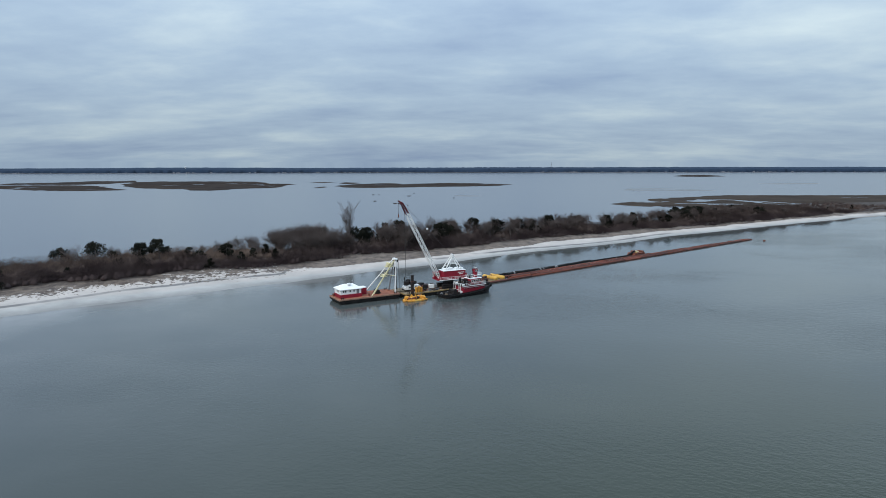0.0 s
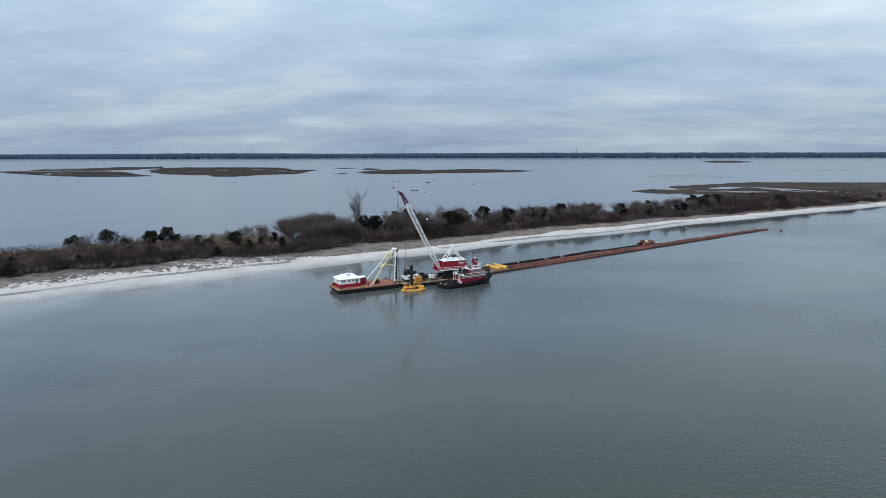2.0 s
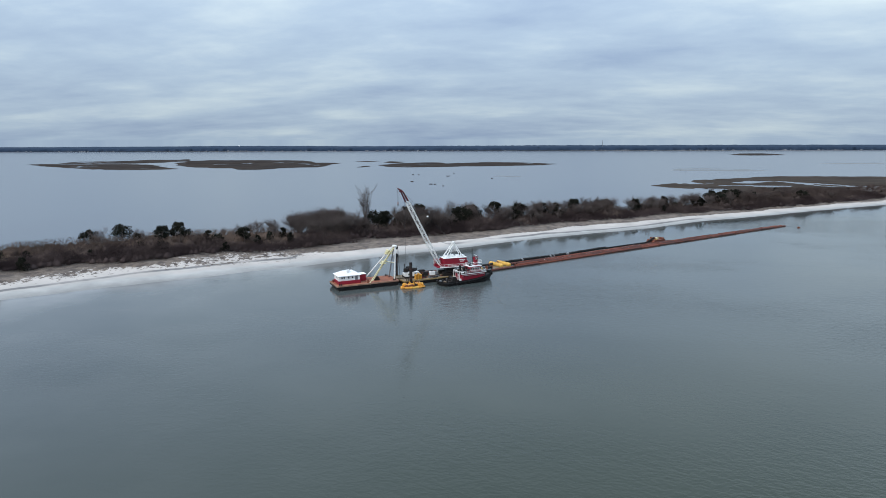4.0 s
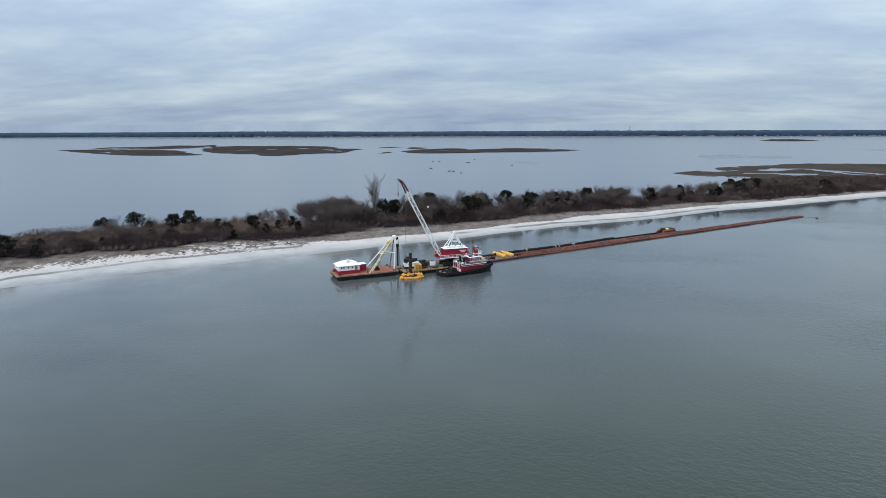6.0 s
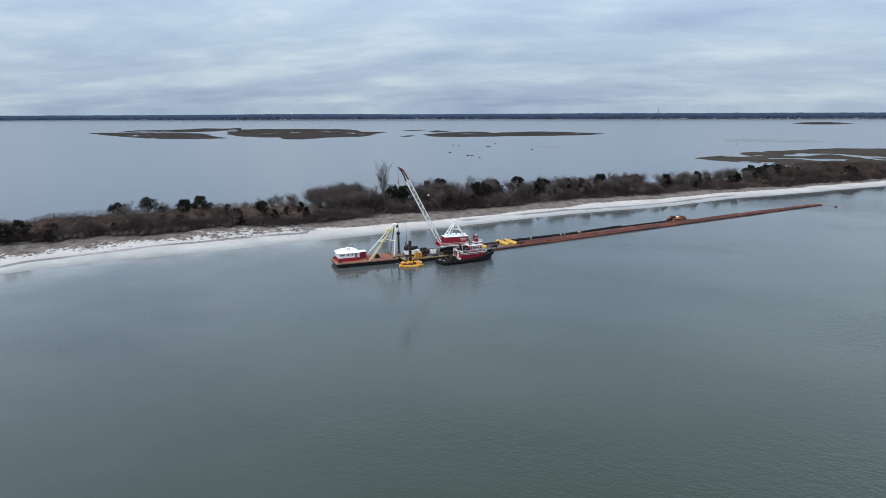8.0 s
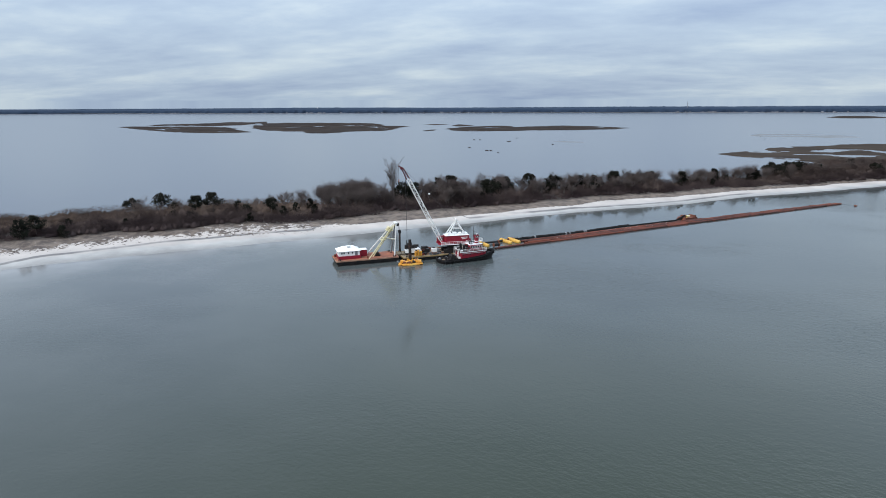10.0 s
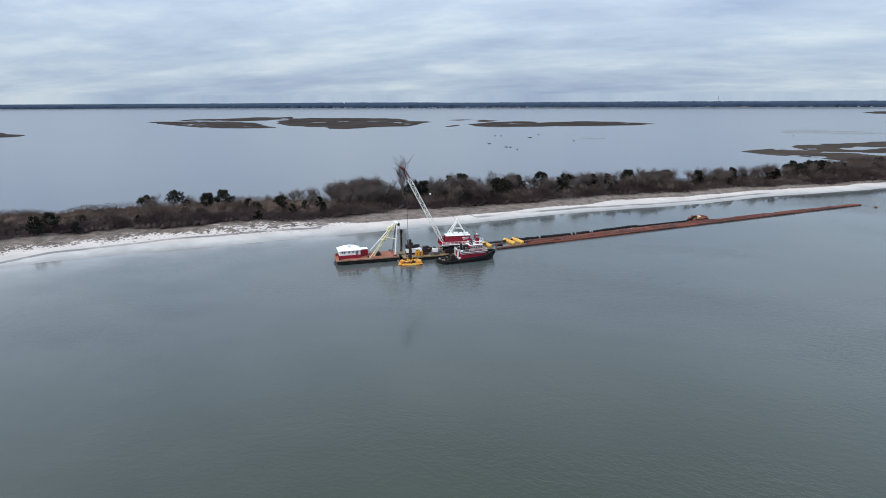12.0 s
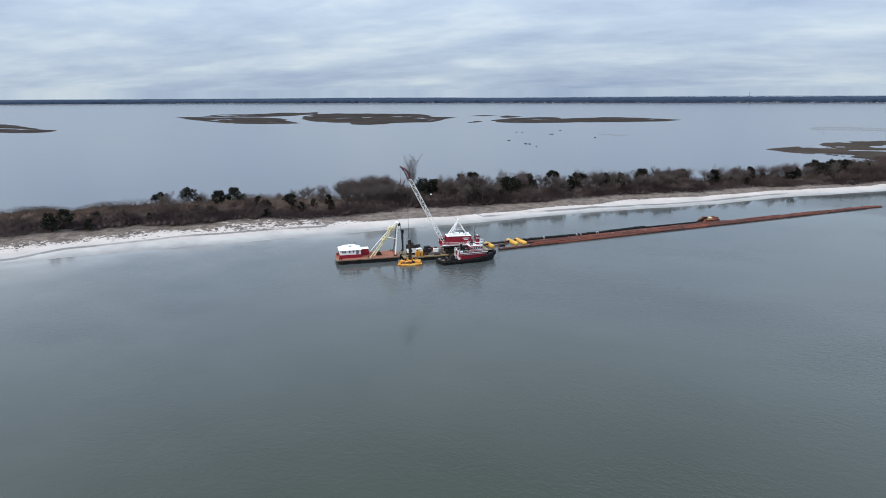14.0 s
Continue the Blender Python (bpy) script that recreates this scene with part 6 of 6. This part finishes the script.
    for y in (-0.6, 0.1):
        window(top, "window", y, y + 0.5, 16.0, 7.75, 8.2, 1, "y")
    part("pilot_roof", box(fresh(), 14.4, 16.0, -0.82, 0.82, 8.45, 8.54, 0.03), DARK_RED, ob, "dark red pilot cab roof")
    part("radar", box(rod(fresh(), (15.2, 0, 8.5), (15.2, 0, 8.9), 0.1), 15.08, 15.32, -0.7, 0.7, 8.9, 9.03, 0.03), WHITE, ob)
    mast = part("mast", rod(fresh(), (14.2, 0.4, zw + 0.1), (14.2, 0.4, 11.7), 0.12, 0.05, 8), DARK_STEEL, ob)
    part("yard", rod(fresh(), (14.2, -0.8, 9.8), (14.2, 1.6, 9.8), 0.05), DARK_STEEL, mast)
    for s in (-1, 1):
        st = part("funnel", rod(fresh(), (9.7, s * 1.3, z1 + 0.1), (9.5, s * 1.3, 5.5), 0.45, 0.4, 12), HULL_BLACK, ob, "black exhaust funnel")
        part("funnel_cap", rod(fresh(), (9.5, s * 1.3, 5.45), (9.45, s * 1.3, 5.75), 0.44, 0.3, 12), DARK_STEEL, st)
    for x, y in ((8.4, -1.9), (8.4, 1.9)):
        part("life_raft", rod(fresh(), (x - 0.4, y, z1 + 0.55), (x + 0.4, y, z1 + 0.55), 0.33, None, 12), WHITE, ob, "white life raft canister")
    for x, y, h in ((7.4, -0.9, 1.3), (8.3, 0.6, 1.0), (10.4, -1.6, 1.2), (11.0, 1.5, 1.4)):
        part("vent_cowl", ball(rod(fresh(), (x, y, z1 + 0.1), (x, y, z1 + h), 0.2, None, 10), (x - 0.1, y, z1 + h), 0.32, 1, 1), DARK_STEEL, ob)
    for k, (x, y, w, h) in enumerate(((8.0, -1.6, 1.2, 0.8), (9.0, 0.9, 1.0, 1.1), (10.6, -1.9, 1.1, 1.3), (10.9, 1.0, 0.9, 1.5), (11.3, -0.4, 0.6, 1.8))):
        part("machinery_box", ball(box(fresh(), x, x + w, y, y + 0.9, z1 + 0.1, z1 + 0.1 + h, 0.06), (x + w / 2, y + 0.45, z1 + 0.1 + h), 0.25, 1, 1), DARK_STEEL if k % 4 else HULL_BLACK, ob)
    part("deck_locker", box(fresh(), 10.4, 11.5, -0.5, 0.9, z1 + 0.12, z1 + 1.1, 0.05), GREY_STEEL, ob, "grey deck locker")
    part("skylight", box(fresh(), 7.6, 9.0, -0.7, 0.7, z1 + 0.12, z1 + 0.7, 0.05), GREY_STEEL, ob)
    # after deck
    win = part("towing_winch", rod(box(fresh(), 4.6, 6.3, -1.2, 1.2, 0.76, 1.4, 0.05), (5.4, -1.3, 1.75), (5.4, 1.3, 1.75), 0.6, None, 14), DARK_STEEL, ob)
    for y in (-1.35, 1.35):
        part("flange", rod(fresh(), (5.4, y - 0.05, 1.75), (5.4, y + 0.05, 1.75), 0.85, None, 16), DARK_STEEL, win)
    bm = fresh()
    for y in (-0.55, 0.55):
        rod(bm, (3.1, y, 0.7), (3.1, y, 1.9), 0.2, None, 10)
    rod(bm, (3.1, -0.9, 1.5), (3.1, 0.9, 1.5), 0.14, None, 8)
    part("towing_bitts", bm, DARK_STEEL, ob)
    part("fore_bitt", rod(rod(fresh(), (19.3, -0.4, 1.6), (19.3, -0.4, 3.0), 0.18), (19.3, 0.4, 1.6), (19.3, 0.4, 3.0), 0.18), DARK_STEEL, ob)
    part("capstan", rod(fresh(), (18.3, 0, 1.5), (18.3, 0, 2.7), 0.4, 0.3, 12), GREY_STEEL, ob)
    for k, (x, y) in enumerate(((1.2, 1.0), (2.4, 1.6), (3.9, -1.9), (4.1, 1.7), (6.7, -1.6), (6.8, 1.5))):
        part("deck_gear", ball(box(fresh(), x - 0.4, x + 0.4, y - 0.35, y + 0.35, 0.74, 1.25, 0.05), (x, y, 1.3), 0.34, 0.7, 1), DARK_STEEL if k % 3 else GREY_STEEL, ob)
    part("rope_heap", torus(torus(fresh(), (1.8, -0.9, 0.9), (0, 0, 1), 0.5, 0.13), (1.8, -0.9, 1.1), (0, 0, 1), 0.4, 0.13), TIMBER, ob)


deckhouse()
a_frame()
spud("spud_pile", -32.2, 209.9, -1.0, 8.7, 0.34, "tall black steel spud pile with a rubber cap", True)
spud("spud_pile", -25.2, 201.2, -1.0, 7.8, 0.5, "dark steel spud pile at the barge edge", False)
yellow_raft()
barge_gear()
crane()
tug()


# ---- the floating pipeline ----
def pontoon(x, y, turn, length, r, mat):
    """A pair of yellow cylinder floats with a saddle."""
    ob = thing("pipe_float", pose(x, y, 0.35, 0, 0, turn), "faded yellow cylinder float carrying the pipeline", "float", "pipeline floats")
    bm = rod(fresh(), (-length / 2, 0, 0), (length / 2, 0, 0), r, None, 18)
    for s in (-1, 1):
        rod(bm, (s * length / 2, 0, 0), (s * (length / 2 + 0.45), 0, 0), r, r * 0.55, 18)
    part("cylinder", bm, mat, ob, smooth=False)
    for x0 in (-length * 0.28, length * 0.28):
        part("band", torus(fresh(), (x0, 0, 0), (1, 0, 0), r + 0.01, 0.05, 18, 5), mat, ob)
    part("saddle", box(fresh(), -0.3, 0.3, -r * 0.5, r * 0.5, r * 0.8, r + 0.12, 0.04), mat, ob)
    return ob


def pipeline():
    for x, y in ((-0.8, 240.2), (1.9, 242.4)):
        pontoon(x, y, -44, 6.6, 0.78, PALE_YELLOW)
    pontoon(-7.4, 232.4, -44, 5.4, 0.8, PALE_YELLOW)
    e, n = Vector((math.cos(radians(45.05)), math.sin(radians(45.05)), 0)), Vector((-math.sin(radians(45.05)), math.cos(radians(45.05)), 0))
    o = Vector((0.5, 229.5, 0))
    raft = thing("pipe_raft", pose(o.x, o.y, 0, 0, 0, 45.05), "long raft of rusty steel dredge pipes floating side by side", "pipeline")
    rng = random.Random(6)
    sec = 12.3
    shared = {}
    def pipe_mesh(r, length):
        bm = rod(fresh(), (0, 0, 0), (length - 0.12, 0, 0), r, None, 12)
        for x in (0.06, length - 0.18):
            rod(bm, (x - 0.06, 0, 0), (x + 0.06, 0, 0), r * 1.28, None, 12)
        me = bpy.data.meshes.new("pipe")
        bm.to_mesh(me)
        bm.free()
        me.materials.append(RUST_PIPE)
        return me
    lanes = 10
    for k in range(lanes):
        off = 0.55 + k * 0.66
        start = -3.0 if k == 0 else (-1.2 if k == 1 else 11.8 + rng.uniform(-1.0, 3.5) + (14 if k in (2, 3) else 0))
        end = (207.0, 206.4, 205.0, 206.0, 201.0, 189.0, 168.0, 142.0, 112.0, 88.0)[k] + rng.uniform(-1, 1)
        r = 0.34
        x = start
        while x < end - 2:
            length = min(sec, end - x)
            key = round(length, 1)
            if key not in shared:
                shared[key] = pipe_mesh(r, key)
            p = new("pipe", shared[key])
            p.parent = raft
            p.matrix_basis = pose(x, off + rng.uniform(-0.04, 0.04), 0.2 + rng.uniform(-0.05, 0.1), rng.uniform(0, 360), 0, rng.uniform(-0.12, 0.12))
            x += length
    for x in np.arange(26, 202, 24.6):
        part("lashing_beam", box(fresh(), x - 0.1, x + 0.1, 0.2, float(np.interp(x, (90, 205), (6.4, 3.4))), 0.5, 0.62), RUST, raft)
    # small white balls stand in for gull-like specks along the pipes
    sc = thing("net_floats", pose(o.x, o.y, 0.52, 0, 0, 45.05), "scattered small white balls standing in for gull-like specks on the pipes", "floats")
    bm = fresh()
    for i in range(60):
        x = rng.uniform(22, 95)
        y = rng.choice((rng.gauss(3.3, 0.5), rng.gauss(5.2, 1.2)))
        ball(bm, (x, min(max(y, 0.6), 6.3), 0.12), rng.uniform(0.05, 0.12), 0.6, 1)
    part("float_scraps", bm, WHITE, sc)
    # black armoured discharge hose with float collars along the raft's shoreward side
    hose = thing("floating_hose", Matrix(), "black floating discharge hose with close rubber float collars", "hose")
    bm = fresh()
    pts = [o + e * s + n * (9.4 + 0.5 * math.sin(s * 0.11)) + Vector((0, 0, 0.25)) for s in np.arange(11.5, 70, 2.0)]
    tail = [o + e * s + n * (9.2 - (s - 70) * 0.02) + Vector((0, 0, 0.25)) for s in np.arange(71, 98, 2.0)]
    rise = [o + e * 100 + n * 8.6 + Vector((0, 0, 1.2)), o + e * 102.5 + n * 8.7 + Vector((0, 0, 2.0))]
    line = pts + tail + rise
    for a, b in zip(line, line[1:]):
        rod(bm, a, b, 0.33, None, 9)
    part("hose_pipe", bm, RUBBER, hose)
    for k, s in enumerate(np.arange(12, 70, 0.92)):
        c = o + e * s + n * (9.4 + 0.5 * math.sin(s * 0.11)) + Vector((0, 0, 0.22 + rng.uniform(-0.06, 0.1)))
        R = rng.uniform(0.52, 0.7)
        part("collar", rod(rod(rod(fresh(), c - e * 0.3, c - e * 0.17, R * 0.6, R, 9), c - e * 0.17, c + e * 0.17, R, None, 9), c + e * 0.17, c + e * 0.3, R, R * 0.6, 9), GREY_STEEL if rng.random() < 0.07 else RUBBER, hose)
    # feed pipe from the barge over the yellow floats
    feed = thing("feed_pipe", Matrix(), "dark rusty pipe run from the barge over the yellow floats", "pipe")
    run = [(-8.8, 227.5, 1.2), (-7.6, 233.6, 0.7), (-3.4, 238.6, 0.5), (-0.6, 243.4, 0.5), (0.6, 245.6, 0.4), (0.6 + 0.7 * 10 - 0.71 * 10.6 + 0.5, 230.8 + 0.71 * 10 + 0.7 * 10.6, 0.3)]
    for a, b in zip(run, run[1:]):
        part("pipe_length", rod(fresh(), a, b, 0.4, None, 10), DARK_STEEL, feed)
    for p in run[1:5]:
        part("joint", ball(fresh(), p, 0.55), RUST, feed)
    d = thing("hose_reel", pose(-2.6, 231.9, 0.4, 0, 0, 45), "dark rusty hose drum floating beside the yellow float", "drum")
    part("drum_body", rod(fresh(), (-1.1, 0, 0.4), (1.1, 0, 0.4), 0.55, None, 16), DARK_STEEL, d)
    for x in (-1.15, 1.15):
        part("drum_flange", rod(fresh(), (x - 0.08, 0, 0.4), (x + 0.08, 0, 0.4), 0.75, None, 18), RUST, d)
    # booster raft half way along
    m = pose(68.0, 310.0, 0, 0, 0, 45.05)
    b = thing("booster_raft", m, "small rusty pontoon raft with a pale pipe valve", "raft")
    for y in (-1.5, 1.5):
        part("pontoon", rod(rod(fresh(), (-4.0, y, 0.25), (4.2, y, 0.25), 0.7, None, 14), (-4.6, y, 0.4), (-4.0, y, 0.25), 0.4, 0.7, 14), RUST, b)
    part("platform", box(fresh(), -3.8, 4.0, -2.3, 2.3, 0.9, 1.1, 0.03), RUST, b)
    part("valve_housing", box(fresh(), -0.2, 1.2, -0.7, 0.7, 1.1, 1.75, 0.12), CREAM, b, "cream valve housing")
    part("elbow_pipe", rod(rod(fresh(), (-3.6, 0.4, 1.9), (-0.6, 0.4, 1.6), 0.42, None, 12), (2.4, 0, 1.6), (4.4, 0, 1.1), 0.42, None, 12), RUST, b)
    for k, (x, y) in enumerate(((-2.2, -1.4), (-1.2, 1.5), (2.0, 1.6), (3.0, -1.5))):
        part("gear_heap", ball(fresh(), (x, y, 1.25), 0.55, 0.6, 1), RUST if k % 2 else PALE_YELLOW, b)
    part("bracket", box(fresh(), 2.6, 3.6, -1.6, 1.6, 1.1, 1.8, 0.05), RUST, b)
    for x in (-3.0, 3.4):
        part("bollard", rod(fresh(), (x, -1.8, 1.1), (x, -1.8, 1.8), 0.14), DARK_STEEL, b)
    # mooring buoy off the raft's end
    y = thing("mooring_buoy", pose(150.8, 370.8, 0.1), "small rusty brown mooring buoy afloat beyond the pipe raft", "buoy")
    part("buoy_body", rod(rod(fresh(), (-0.5, 0, 0.15), (0.45, 0, 0.15), 0.36, None, 14), (0.45, 0, 0.15), (0.8, 0, 0.15), 0.36, 0.12, 14), RUST, y)
    part("ring", torus(fresh(), (0.95, 0, 0.2), (0, 1, 0), 0.14, 0.04), DARK_STEEL, y)
    line = [o + e * 206 + n * 1.5 + Vector((0, 0, 0.2)), Vector((148.4, 374.0, 0.05)), Vector((150.4, 371.1, 0.3))]
    t = thing("mooring_line", Matrix(), "dark mooring line from the pipe raft to its buoy", "rope")
    for a, c in zip(line, line[1:]):
        part("rope", rod(fresh(), a, c, 0.03, None, 6), CABLE, t)
    for s in (196.0, 186.0):
        p = thing("marker_post", Matrix.Translation(o + e * s + n * 3.6), "thin dark marker post on the pipe raft", "post")
        part("post", rod(fresh(), (0, 0, 0.5), (0, 0, 2.0), 0.06, None, 6), DARK_STEEL, p)
        part("lamp", ball(fresh(), (0, 0, 2.1), 0.16, 1, 1), DARK_STEEL, p)


pipeline()


def far_marks():
    """The lattice mast and the water tower that stand over the far woods, and channel stakes in the bay."""
    t = thing("radio_mast", pose(212.6, 2855, 0), "slender pale lattice mast over the far woods", "mast")
    part("mast_shaft", rod(fresh(), (0, 0, 0), (0, 0, 45), 1.5, 0.5, 4), GREY_STEEL, t)
    part("mast_arms", rod(fresh(), (-2.6, 0, 36), (2.6, 0, 36), 0.5), GREY_STEEL, t)
    t = thing("water_tower", pose(-1330, 2570, 0), "tiny white water tower among the far trees", "tower")
    part("tank", ball(fresh(), (0, 0, 24.5), 3.4, 0.8), WHITE, t)
    part("column", rod(fresh(), (0, 0, 0), (0, 0, 23), 0.9), WHITE, t)
    for x, y in ((205, 1010), (203, 960)):
        s = thing("channel_stake", pose(x, y, 0), "lone dark channel stake standing in the bay", "stake", "channel stakes")
        part("pole", rod(fresh(), (0, 0, -1), (0.05, 0, 1.8), 0.12), DARK_STEEL, s)
        part("board", box(fresh(), -0.35, 0.35, -0.14, 0.14, 1.1, 1.8), DARK_STEEL, s)


far_marks()
